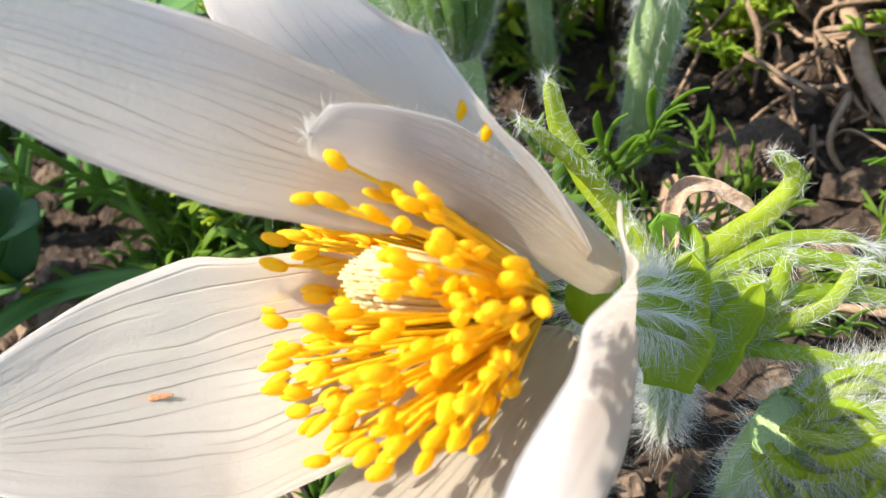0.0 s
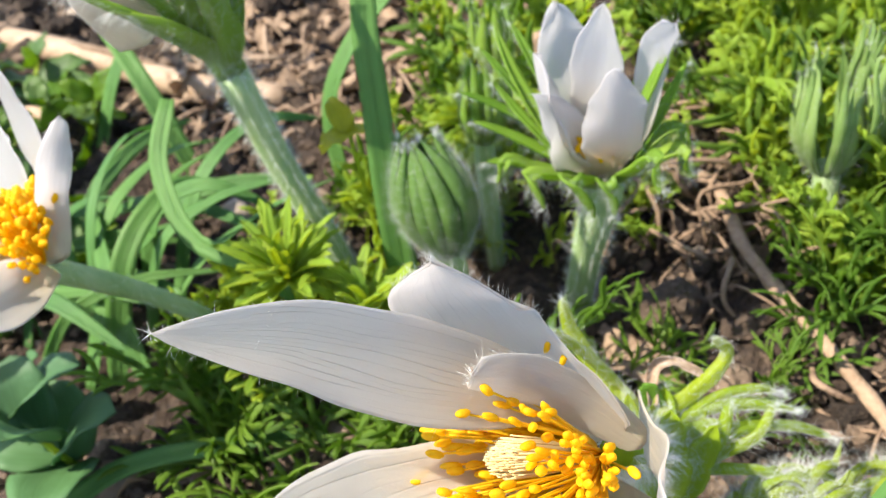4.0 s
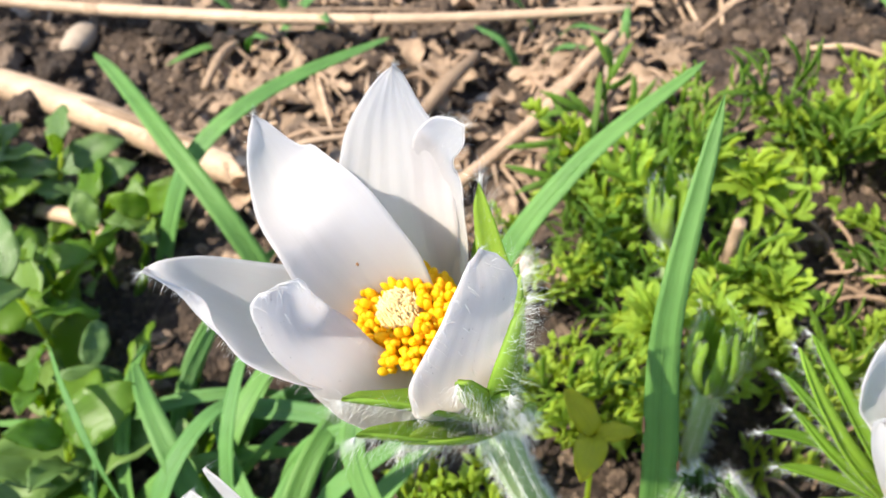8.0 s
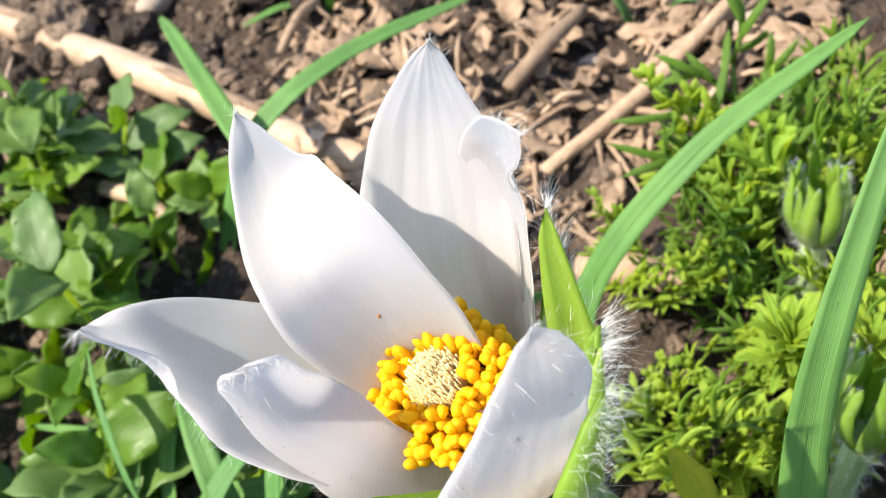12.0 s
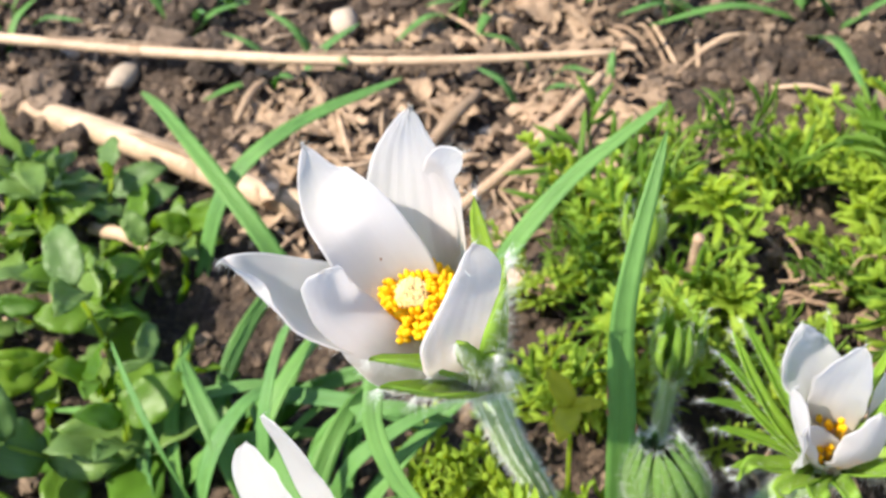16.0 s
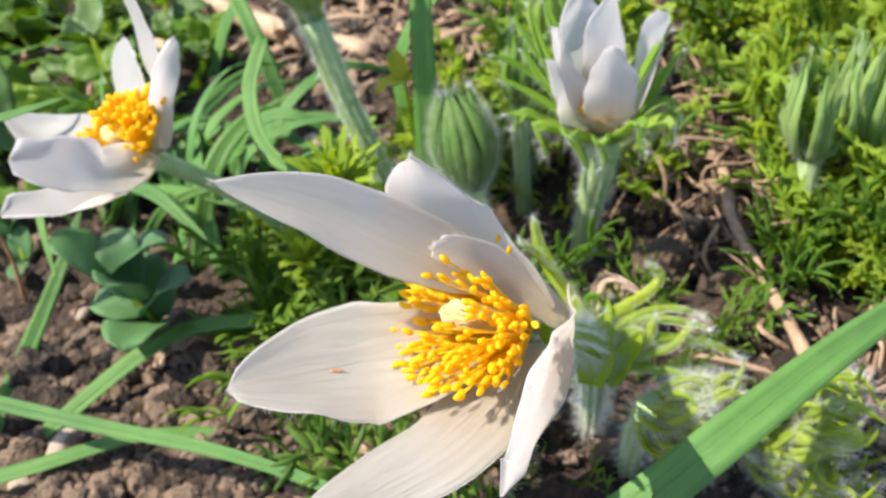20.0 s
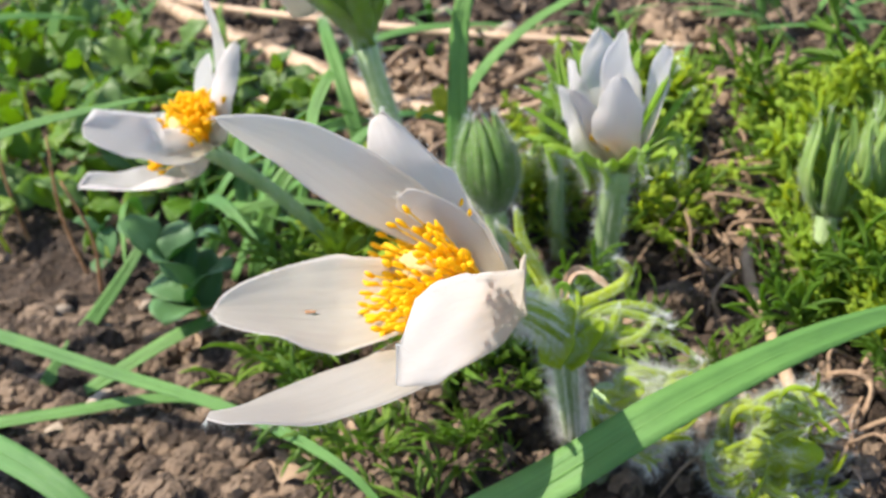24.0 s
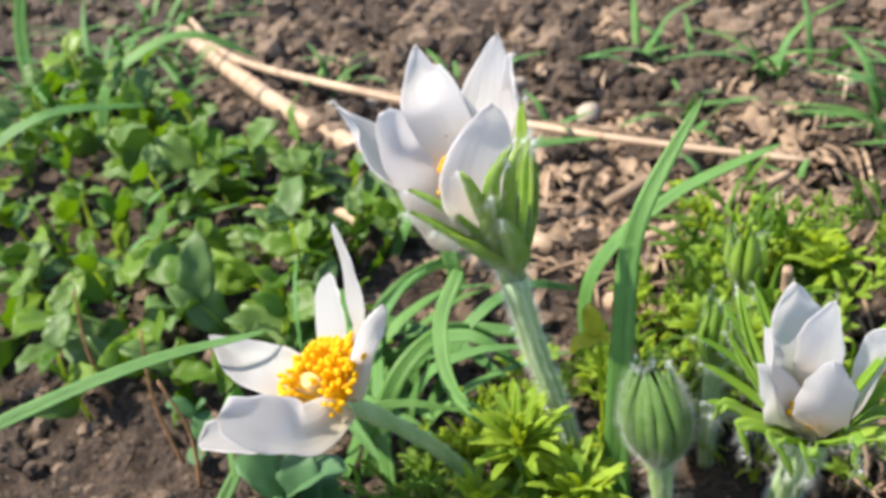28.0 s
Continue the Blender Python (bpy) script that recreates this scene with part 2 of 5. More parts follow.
def joined(pieces):
    """Several (verts, faces, uvs) as one."""
    vs, fs, us, n = [], [], [], 0
    for v, f, u in pieces:
        vs.append(v)
        us.append(u)
        fs += [[i + n for i in q] for q in f]
        n += len(v)
    return np.concatenate(vs), fs, np.concatenate(us)


def spline(points, n):
    """A smooth line of n + 1 points through the given ones."""
    p = np.asarray(points, float)
    if len(p) == 2:
        return p[0] + np.linspace(0, 1, n + 1)[:, None] * (p[1] - p[0])
    d = np.r_[0, np.cumsum(np.linalg.norm(np.diff(p, axis=0), axis=1))]
    out = []
    for s in np.linspace(0, d[-1], n + 1):
        i = min(max(np.searchsorted(d, s) - 1, 0), len(p) - 2)
        a, b = p[max(i - 1, 0)], p[min(i + 2, len(p) - 1)]
        h = d[i + 1] - d[i]
        u = (s - d[i]) / h
        m0 = (p[i + 1] - a) / max(d[i + 1] - d[max(i - 1, 0)], 1e-6) * h
        m1 = (b - p[i]) / max(d[min(i + 2, len(p) - 1)] - d[i], 1e-6) * h
        out.append((2 * u**3 - 3 * u**2 + 1) * p[i] + (u**3 - 2 * u**2 + u) * m0 + (3 * u**2 - 2 * u**3) * p[i + 1] + (u**3 - u**2) * m1)
    return np.array(out)


def frames(line):
    d = np.gradient(line, axis=0)
    d /= np.linalg.norm(d, axis=1, keepdims=True) + 1e-9
    ref = vec(0, 0, 1) if abs(d[0][2]) < 0.9 else vec(1, 0, 0)
    a = unit(np.cross(d[0], ref))
    sides, ups = [], []
    for t in d:
        a = unit(a - t * (a @ t))
        sides.append(a)
        ups.append(np.cross(a, t))
    return d, np.array(sides), np.array(ups)


def tube(points, radii, n=8, steps=12, rough=0.0):
    line = spline(points, steps)
    r = np.interp(np.linspace(0, 1, steps + 1), np.linspace(0, 1, len(radii)), radii)
    _, s, u = frames(line)
    ang = np.arange(n) * 2 * np.pi / n
    v = line[:, None] + r[:, None, None] * (np.cos(ang)[None, :, None] * s[:, None] + np.sin(ang)[None, :, None] * u[:, None]) * (1 + rough * rng.normal(size=(steps + 1, n, 1)))
    v = v.reshape(-1, 3)
    f = [[i * n + j, i * n + (j + 1) % n, (i + 1) * n + (j + 1) % n, (i + 1) * n + j] for i in range(steps) for j in range(n)]
    f += [list(range(n))[::-1], [steps * n + j for j in range(n)]]
    uv = np.stack([np.tile(ang / 6.3, steps + 1), np.repeat(np.linspace(0, 1, steps + 1), n)], 1)
    return v, f, uv


def sheet(base, tip, inner, width, nu=18, nv=8, bow=0.1, cup=0.25, curl=0.0, prof=(0.6, 0.55), foot=0.18, thick=0.025, ripple=0.012, lean=0.0, roll=0.0, line=None, fold=0.0, wrinkle=0.0, apex=0.0, ragged=0.0):
    """A petal or leaf from base to tip. inner: the way its inner face looks. bow: how far the middle bulges outwards, cup: how far
    the edges rise inwards, curl: how far the tip turns inwards, lean: a bend sideways, roll: how one edge folds over inwards."""
    base, tip = np.asarray(base, float), np.asarray(tip, float)
    s = np.linspace(0, 1, nu + 1)
    if line is None:
        length = np.linalg.norm(tip - base)
        d = (tip - base) / length
        n0 = unit(np.asarray(inner, float) - d * (np.asarray(inner, float) @ d))
        side0 = np.cross(d, n0)
        mid = base + d * (length * s)[:, None] - n0 * (bow * length * 4 * s * (1 - s))[:, None] + n0 * (curl * length * np.clip((s - 0.72) / 0.28, 0, 1) ** 2)[:, None]
        mid += side0 * (lean * length * 4 * s * (1 - s))[:, None]
        side = np.repeat(side0[None], nu + 1, 0)
    else:
        mid = spline(line, nu)
        d = unit(mid[-1] - mid[0])
        length = np.linalg.norm(np.diff(mid, axis=0), axis=1).sum()
        tang = np.gradient(mid, axis=0)
        side = np.array([unit(np.cross(t, inner)) for t in tang])
    tang = np.gradient(mid, axis=0)
    nrm = np.cross(side, tang)
    nrm /= np.linalg.norm(nrm, axis=1, keepdims=True) + 1e-9
    a, b = prof
    w = s**a * (1 - s) ** b
    w = w / w.max()
    w = np.maximum(w, foot * (1 - s) ** 2) * width
    if apex:
        k = np.clip((s - 0.74) / 0.24, 0, 1)
        w = w * (1 - apex * k * k * (3 - 2 * k))
    v = np.linspace(-1, 1, nv + 1)
    seed = rng.uniform(0, 6, 4)
    wob = ripple * width * (np.sin(7 * s[:, None] + 3.1 * v[None] + seed[0]) + 0.7 * np.sin(13 * s[:, None] - 5 * v[None] + seed[1]))
    edge = np.abs(v)[None] ** 3 * ripple * 3 * width * np.sin(17 * s[:, None] + seed[2] + 2 * np.sign(v)[None])
    rise = cup * w[:, None] * v[None] ** 2 + wob + edge + fold * w[:, None] * np.abs(v)[None]
    rise += wrinkle * width * np.sin(v[None] * 21 + 2.0 * np.sin(4 * s[:, None] + seed[3])) * (1 - s[:, None]) ** 0.5
    if roll:
        rise += abs(roll) * w[:, None] * np.clip(v[None] * np.sign(roll), 0, 1) ** 3
    shrink = 1 - 0.5 * abs(roll) * np.clip(v * np.sign(roll), 0, 1) ** 2 if roll else np.ones_like(v)
    uneven = 1 + ragged * np.clip(s * 1.6, 0, 1)[:, None] * (np.sin(11 * s + seed[1])[:, None] * (v > 0)[None] + np.sin(14 * s + seed[0])[:, None] * (v < 0)[None] + 0.6 * np.sin(31 * s[:, None] + seed[2] + 2 * np.sign(v)[None]))
    pos = mid[:, None] + side[:, None] * (w[:, None] * (v * shrink)[None] * uneven)[..., None] + nrm[:, None] * rise[..., None]
    back = pos - nrm[:, None] * thick
    m = nv + 1
    verts = np.concatenate([pos.reshape(-1, 3), back.reshape(-1, 3)])
    k = (nu + 1) * m
    f = []
    for i in range(nu):
        for j in range(nv):
            q = [i * m + j, i * m + j + 1, (i + 1) * m + j + 1, (i + 1) * m + j]
            f.append(q)
            f.append([x + k for x in q[::-1]])
    rim = [i * m for i in range(nu + 1)] + [nu * m + j for j in range(1, m)] + [i * m + nv for i in range(nu - 1, -1, -1)] + [j for j in range(nv - 1, 0, -1)]
    for p, q in zip(rim, rim[1:] + rim[:1]):
        f.append([p, q, q + k, p + k])
    uv = np.stack([np.tile(v * 0.5 + 0.5, nu + 1), np.repeat(s, m)], 1)
    return verts, f, np.concatenate([uv, uv])


def outer_points(sh, count, lo=0.0, hi=1.0, rim=False):
    """Places and outward directions on the back of a sheet."""
    v, f, uv = sh
    k = len(v) // 2
    ok = [i for i in range(k) if lo <= uv[i][1] <= hi and (not rim or abs(uv[i][0] - 0.5) > 0.42)]
    pick = rng.choice(ok, count)
    nxt = np.clip(pick + 1, 0, k - 1)
    at = v[pick + k] + (v[nxt + k] - v[pick + k]) * rng.uniform(0, 0.9, (count, 1))
    m = int((uv[:k, 1] == uv[0, 1]).sum())
    ahead = np.where(pick + m < k, pick + m, pick)
    keep = np.linalg.norm(v[nxt + k] - v[pick + k], axis=1) < 0.7
    at = at + (v[ahead + k] - v[pick + k]) * rng.uniform(0, 1, (count, 1))
    out = v[pick + k] - v[pick]
    out /= np.linalg.norm(out, axis=1, keepdims=True) + 1e-9
    return at[keep], out[keep]


def tube_points(tb, count, lo=0.0, hi=1.0):
    v, f, uv = tb
    ok = [i for i in range(len(v)) if lo <= uv[i][1] <= hi]
    pick = rng.choice(ok, count)
    levels = {}
    for i in range(len(v)):
        levels.setdefault(round(uv[i][1], 4), []).append(i)
    mids = {k: v[i].mean(0) for k, i in levels.items()}
    c = np.array([mids[round(uv[i][1], 4)] for i in pick])
    out = v[pick] - c
    out /= np.linalg.norm(out, axis=1, keepdims=True) + 1e-9
    step = np.linalg.norm(np.diff(np.array(list(mids.values())), axis=0), axis=1).mean() if len(mids) > 1 else 0
    axis = unit(v[-1] - v[0])
    return v[pick] + axis * rng.uniform(-0.5, 0.5, (count, 1)) * step, out


def hairs(at, out, length, bias=(0, 0, 0), spread=0.5, width=0.006, droop=0.15):
    """Fine hairs that grow from places, as one mesh of tapered strips."""
    n = len(at)
    dirs = out + np.asarray(bias, float) + spread * rng.normal(size=(n, 3))
    dirs /= np.linalg.norm(dirs, axis=1, keepdims=True)
    ln = length * rng.uniform(0.45, 1.25, (n, 1))
    bend = rng.normal(size=(n, 3)) * 0.35 - vec(0, 0, droop)
    mid = at + dirs * ln * 0.5 + bend * ln * 0.12
    end = at + dirs * ln + bend * ln * 0.5
    sd = np.cross(dirs, rng.normal(size=(n, 3)))
    sd /= np.linalg.norm(sd, axis=1, keepdims=True) + 1e-9
    sd *= width * 0.5
    v = np.stack([at - sd, at + sd, mid - sd * 0.8, mid + sd * 0.8, end], 1).reshape(-1, 3)
    f = []
    for i in range(0, 5 * n, 5):
        f += [[i, i + 1, i + 3, i + 2], [i + 2, i + 3, i + 4]]
    return v, f, np.zeros((len(v), 2))


def ellipsoid(r, ru=6, rv=8):
    """A bean-shaped pod round the origin, along z."""
    v, f = [(0, 0, -r[2])], []
    for i in range(1, ru):
        a = np.pi * i / ru
        for j in range(rv):
            b = 2 * np.pi * j / rv
            dent = 1 - 0.12 * np.cos(2 * b) ** 2
            v.append((r[0] * np.sin(a) * np.cos(b) * dent, r[1] * np.sin(a) * np.sin(b) * dent, -r[2] * np.cos(a)))
    v.append((0, 0, r[2]))
    for j in range(rv):
        f.append([0, 1 + (j + 1) % rv, 1 + j])
        f.append([len(v) - 1, 1 + (ru - 2) * rv + j, 1 + (ru - 2) * rv + (j + 1) % rv])
    for i in range(ru - 2):
        for j in range(rv):
            f.append([1 + i * rv + j, 1 + i * rv + (j + 1) % rv, 1 + (i + 1) * rv + (j + 1) % rv, 1 + (i + 1) * rv + j])
    return np.array(v), f, np.zeros((len(v), 2))


def turned(axis, spin=0.0):
    """A matrix whose z runs along axis."""
    q = Vector(axis).to_track_quat("Z", "Y").to_matrix().to_4x4()
    return q @ Matrix.Rotation(spin, 4, "Z")


def at_cm(p):
    return Matrix.Translation(Vector([float(x) * U for x in p]))

# ---------------------------------------------------------------- ground
def height(x, y):
    h = 0.35 * noise.noise(Vector((x * 0.16, y * 0.16, 1.3))) + 0.22 * noise.noise(Vector((x * 0.5, y * 0.5, 4.1)))
    h += 0.42 * noise.noise(Vector((x * 1.1, y * 1.1, 7.7))) + 0.42 * abs(noise.noise(Vector((x * 2.3, y * 2.3, 2.2)))) + 0.12 * noise.noise(Vector((x * 5.1, y * 5.1, 6.2)))
    far = max(0.0, math.hypot(x, y) - 60) / 60
    return h / (1 + far)


def axis_steps(lo, hi, step):
    core = np.arange(lo, hi + step, step)
    grow, far, s = [], 0.0, step
    while far < 60000:
        s *= 1.25
        far += s
        grow.append(far)
    grow = np.array(grow)
    return np.r_[lo - grow[::-1], core, core[-1] + grow]


def build_ground():
    xs, ys = axis_steps(-24, 20, 0.17), axis_steps(-24, 26, 0.17)
    v = np.array([(x, y, height(x, y) - 0.15) for y in ys for x in xs])
    nx = len(xs)
    f = [[j * nx + i, j * nx + i + 1, (j + 1) * nx + i + 1, (j + 1) * nx + i] for j in range(len(ys) - 1) for i in range(nx - 1)]
    tagged(new("ground", mesh_of(v, f, SOIL)), "bare brown crumbly garden soil in the sun", "ground", kind="structure")


build_ground()


def lump(r, seed, ru=5, rv=7, rough=0.28):
    v, f, u = ellipsoid((1, 0.85, 0.7), ru, rv)
    v = np.array([p * (1 + rough * noise.noise(Vector(p * 1.3) + Vector((seed, 0, 0))) + 0.5 * rough * noise.noise(Vector(p * 3.1) + Vector((0, seed, 0)))) for p in v]) * r
    return v, f, u


def clod(seed):
    v, f, _ = ellipsoid((1, 0.85, 0.75), 14, 18)
    out = []
    for p in v:
        q = Vector(p) + Vector((seed, 0, 0))
        out.append(p * (1 + 0.55 * noise.noise(q * 1.4) + 0.30 * abs(noise.noise(q * 3.3)) + 0.22 * noise.noise(q * 7.0) + 0.12 * noise.noise(q * 15.0)))
    return np.array(out), f


def in_soil(x, y):
    """How bare the ground is there, from 0 to 1."""
    if y > 5 - 0.42 * x * (x < 0) * -1 - 0.3 * x:
        return 0.9
    if x < 1 and y < -12.5:
        return 1.0
    if 5.5 < x < 9.5 and -16 < y < -4:
        return 0.7
    return 0.35


def build_clods():
    # crumbs of soil too many to count
    base = [np.asarray(lump(1.0, 3.1 * k, 5, 7, 0.55)[0]) for k in range(14)]
    face = lump(1.0, 0, 5, 7)[1]
    spots = []
    for _ in range(17000):
        x, y = rng.uniform(-24, 19), rng.uniform(-21, 25)
        if rng.random() < in_soil(x, y):
            spots.append((x, y, 0.06 + 0.34 * rng.random() ** 3))
    for _ in range(7500):  # thicker where the bare bed lies open
        x, y = rng.uniform(-12, 2), rng.uniform(-21, -12.5)
        spots.append((x, y, 0.06 + 0.34 * rng.random() ** 2.4))
    for _ in range(3200):
        spots.append((rng.uniform(-60, 34), rng.uniform(18, 62), 0.2 + 0.8 * rng.random() ** 3))
    pieces = []
    for x, y, r in spots:
        a = rng.uniform(0, 6.28)
        c, s = math.cos(a), math.sin(a)
        w = base[rng.integers(14)] @ np.array([[c, -s, 0], [s, c, 0], [0, 0, 1]]) * r + (x, y, height(x, y) - 0.15 + 0.3 * r)
        pieces.append((w, face, np.zeros((len(w), 2))))
    v, f, u = joined(pieces)
    tagged(new("soil_crumbs", mesh_of(v, f, CLOD, smooth=False)), "loose crumbs of dry brown soil", "soil", kind="stuff")
    metas = [mesh_of(*clod(11 + 2.3 * k), CLOD, smooth=False) for k in range(8)]
    for _ in range(620):
        x, y = rng.uniform(-20, 17), rng.uniform(-20, 22)
        if rng.random() > in_soil(x, y) ** 2:
            continue
        r = 0.22 + 0.6 * rng.random() ** 2 + (0.4 if y > 6 else 0) * rng.random()
        ob = new("soil_clod", metas[rng.integers(8)])
        ob.matrix_basis = at_cm((x, y, height(x, y) - 0.15 + 0.25 * r)) @ Matrix.Rotation(rng.uniform(0, 6), 4, "Z") @ Matrix.Rotation(rng.uniform(-0.6, 0.6), 4, "X") @ Matrix.Diagonal((r * rng.uniform(0.8, 1.2), r, r * rng.uniform(0.8, 1.1), 1))
        tagged(ob, "rough dry clod of brown soil", "soil clod", "soil clods")


build_clods()


def build_pebbles():
    metas = [mesh_of(*lump(1.0, 31 + 1.7 * k, 8, 10, 0.16)[:2], STONE) for k in range(5)]
    spots = [(-7.5, -13.5, 0.5), (-5.9, -16.0, 0.55), (-8.2, -15.2, 0.4), (-6.6, -16.8, 0.45), (-2.2, -5.9, 0.55), (-11.1, 11.8, 0.6), (-0.9, 10.2, 0.85), (6.3, 1.7, 0.65), (-9.0, 9.6, 0.8),
             (7.6, -10.6, 0.14), (8.0, -10.1, 0.16), (-6.9, -18.0, 0.4), (-4.6, -15.6, 0.3), (-9.4, -12.4, 0.4), (4.8, 8.6, 0.5), (-4.5, 13.5, 0.6), (9.6, 12.2, 0.7), (2.6, 2.7, 0.3), (-7.0, -12.0, 0.25)]
    for k, (x, y, r) in enumerate(spots):
        ob = new("pebble", metas[k % 5])
        ob.matrix_basis = at_cm((x, y, height(x, y) - 0.15 + 0.35 * r)) @ Matrix.Rotation(k * 1.3, 4, "Z") @ Matrix.Diagonal((r, r * 0.8, r * 0.75, 1))
        tagged(ob, "smooth pale beige pebble half sunk in soil", "pebble", "pebbles")


build_pebbles()


# ---------------------------------------------------------------- pasque flowers
ANTHERS = [mesh_of(*ellipsoid(r)[:2], YELLOW) for r in ((0.053, 0.044, 0.10), (0.047, 0.04, 0.118), (0.06, 0.048, 0.09))]
SMALL_ANTHERS = [mesh_of(*ellipsoid(r)[:2], YELLOW) for r in ((0.066, 0.055, 0.09), (0.06, 0.052, 0.105))]


def filament_mesh(length, bend):
    v, f, u = tube([(0, 0, 0), (bend * 0.3, 0, length * 0.5), (bend, 0, length)], [0.016, 0.013], 5, 5)
    return mesh_of(v, f, FILAMENT), (bend, 0, length)


def stamens(flower, base, axis, count, lengths, spread, ring, pods, seed, uneven=0.13, bar=(), least=1.0):
    """Stamens that fan out from base; lengths: in the middle of the tuft and at its rim."""
    r = np.random.default_rng(seed)
    lo, hi = (min(lengths) - 2 * uneven) * least, max(lengths) + 0.1
    kinds = [filament_mesh(lo + (hi - lo) * k / 11, 0.10 * (k % 3 - 1)) for k in range(12)]
    axis = unit(axis)
    e1 = unit(np.cross(axis, (0.3, 1, 0.2)))
    e2 = np.cross(axis, e1)
    for i in range(count):
        a = i * 2.39996 + r.uniform(-0.2, 0.2)
        q = math.sqrt((i + 0.5) / count)
        pol = radians(spread[0] + (spread[1] - spread[0]) * q) + r.normal() * 0.05
        rad = math.cos(a) * e1 + math.sin(a) * e2
        d = math.cos(pol) * axis + math.sin(pol) * rad
        if any(d @ unit(n) > most for n, most in bar):
            continue
        want = lengths[0] + (lengths[1] - lengths[0]) * q - abs(r.normal()) * uneven
        want *= r.uniform(least, 1.0) ** 0.7
        me, end = kinds[int(np.clip(round((want - lo) / (hi - lo) * 11), 0, 11))]
        m = at_cm(base + rad * ring * (0.4 + 0.6 * q)) @ turned(d, r.uniform(0, 6.28))
        s = part("stamen", me, flower, m=m)
        part("anther", pods[int(r.integers(len(pods)))], s, m=at_cm(end) @ Matrix.Rotation(r.uniform(-0.5, 0.5), 4, "X"))


def pistil(flower, base, axis, length, radius, count, seed):
    r = np.random.default_rng(seed)
    axis = unit(axis)
    e1 = unit(np.cross(axis, (0.3, 1, 0.2)))
    e2 = np.cross(axis, e1)
    pieces = []
    for i in range(count):
        a, q = i * 2.39996, math.sqrt((i + 0.5) / count)
        rad = math.cos(a) * e1 + math.sin(a) * e2
        root = base + rad * radius * 0.5 * q
        top = base + axis * length * (1.04 - 0.16 * q * q) * r.uniform(0.93, 1.05) + rad * radius * q * r.uniform(0.9, 1.15)
        pieces.append(tube([root, (root + top) / 2 + rad * 0.02, top], [0.018, 0.016, 0.010], 4, 3))
    v, f, u = joined(pieces)
    part("pistil", mesh_of(v, f, CREAM), flower, "pale cream tuft of styles")


def bract_set(flower, root, tips, mat, width, hair=0.25, count=120, bow=0.12, inner=None, name="bract", curl=0.08, prof=(0.25, 0.6), thick=0.045, fine=0.0034):
    pts = []
    for tip in tips:
        line = [root, *tip] if np.ndim(tip) == 2 else None
        tip = np.asarray(tip if line is None else tip[-1], float)
        face = inner if inner is not None else unit(vec(*root) + vec(0, 0, 3) - tip)
        sh = sheet(root, tip, face, width * rng.uniform(0.85, 1.15), 16, 4, bow=bow * rng.uniform(0.6, 1.4), cup=0.5, curl=curl, prof=prof, foot=0.8, thick=thick, fold=0.25, lean=0.05 * rng.normal(), ragged=0.05, line=line)
        part(name, mesh_of(*sh[:2], mat, sh[2]), flower)
        along = 0.7 * unit(tip - vec(*root))
        for a, o in (outer_points(sh, count), outer_points(sh, count // 2, rim=True), outer_points(sh, count // 4, 0.85, 1.0)):
            pts.append((a, o + along))
    at, out = np.concatenate([p[0] for p in pts]), np.concatenate([p[1] for p in pts])
    return hairs(at, out, hair, spread=0.4, width=fine)


def tepal(flower, base, tip, inner, width, mat, hair=0, keep=None, **kw):
    kw = dict(dict(wrinkle=0.006, apex=0.25, ragged=0.03, ripple=0.016), **kw)
    sh = sheet(base, tip, inner, width, 30, 24, **kw)
    part("tepal", mesh_of(*sh[:2], mat, sh[2]), flower)
    if keep is not None:
        keep.append(sh)
    if not hair:
        return None
    a, o = outer_points(sh, hair // 8, 0.0, 0.98)
    b, p = outer_points(sh, hair, 0.1, 1.0, rim=True)
    d, q = outer_points(sh, hair // 24, 0.93, 1.0)
    b, p = np.r_[b, d], np.r_[p, q + 0.5 * unit(np.asarray(tip, float) - np.asarray(base, float))]
    return hairs(np.r_[a, b], np.r_[o, p], 0.14, spread=0.5, width=0.0022)


def tepals(flower, rows, mat, hair, keep=None):
    """Petals, each along a bent line from its foot to its tip: the line, the half width, the way its inner face looks, the outline's
    two powers, the cup, and what sets it apart."""
    sets = []
    for line, w, inner, prof, cup, kw in rows:
        sets.append(tepal(flower, line[0], line[-1], inner, w, mat, hair, keep=keep, line=line, prof=prof, cup=cup, **kw))
    return sets


def stem(flower, points, radii, mat=STEM, hair=500, length=0.22):
    tb = tube(points, radii, 10, 16, 0.02)
    part("stem", mesh_of(*tb[:2], mat, tb[2]), flower)
    at, out = tube_points(tb, hair)
    return hairs(at, out, length, spread=0.4, width=0.0036)


def fur(flower, sets):
    v, f, u = joined([s for s in sets if s is not None])
    part("hairs", mesh_of(v, f, HAIR, smooth=False), flower, "long silky white hairs")


def on_top(sh, near, lift=0.004):
    """The place on a sheet's inner face closest to a point; a lift below 0 lies on its back."""
    v = sh[0]
    k = len(v) // 2
    i = int(np.argmin(np.linalg.norm(v[:k] - vec(*near), axis=1)))
    out = unit(v[i] - v[i + k])
    return v[i] + out * lift if lift > 0 else v[i + k] + out * lift


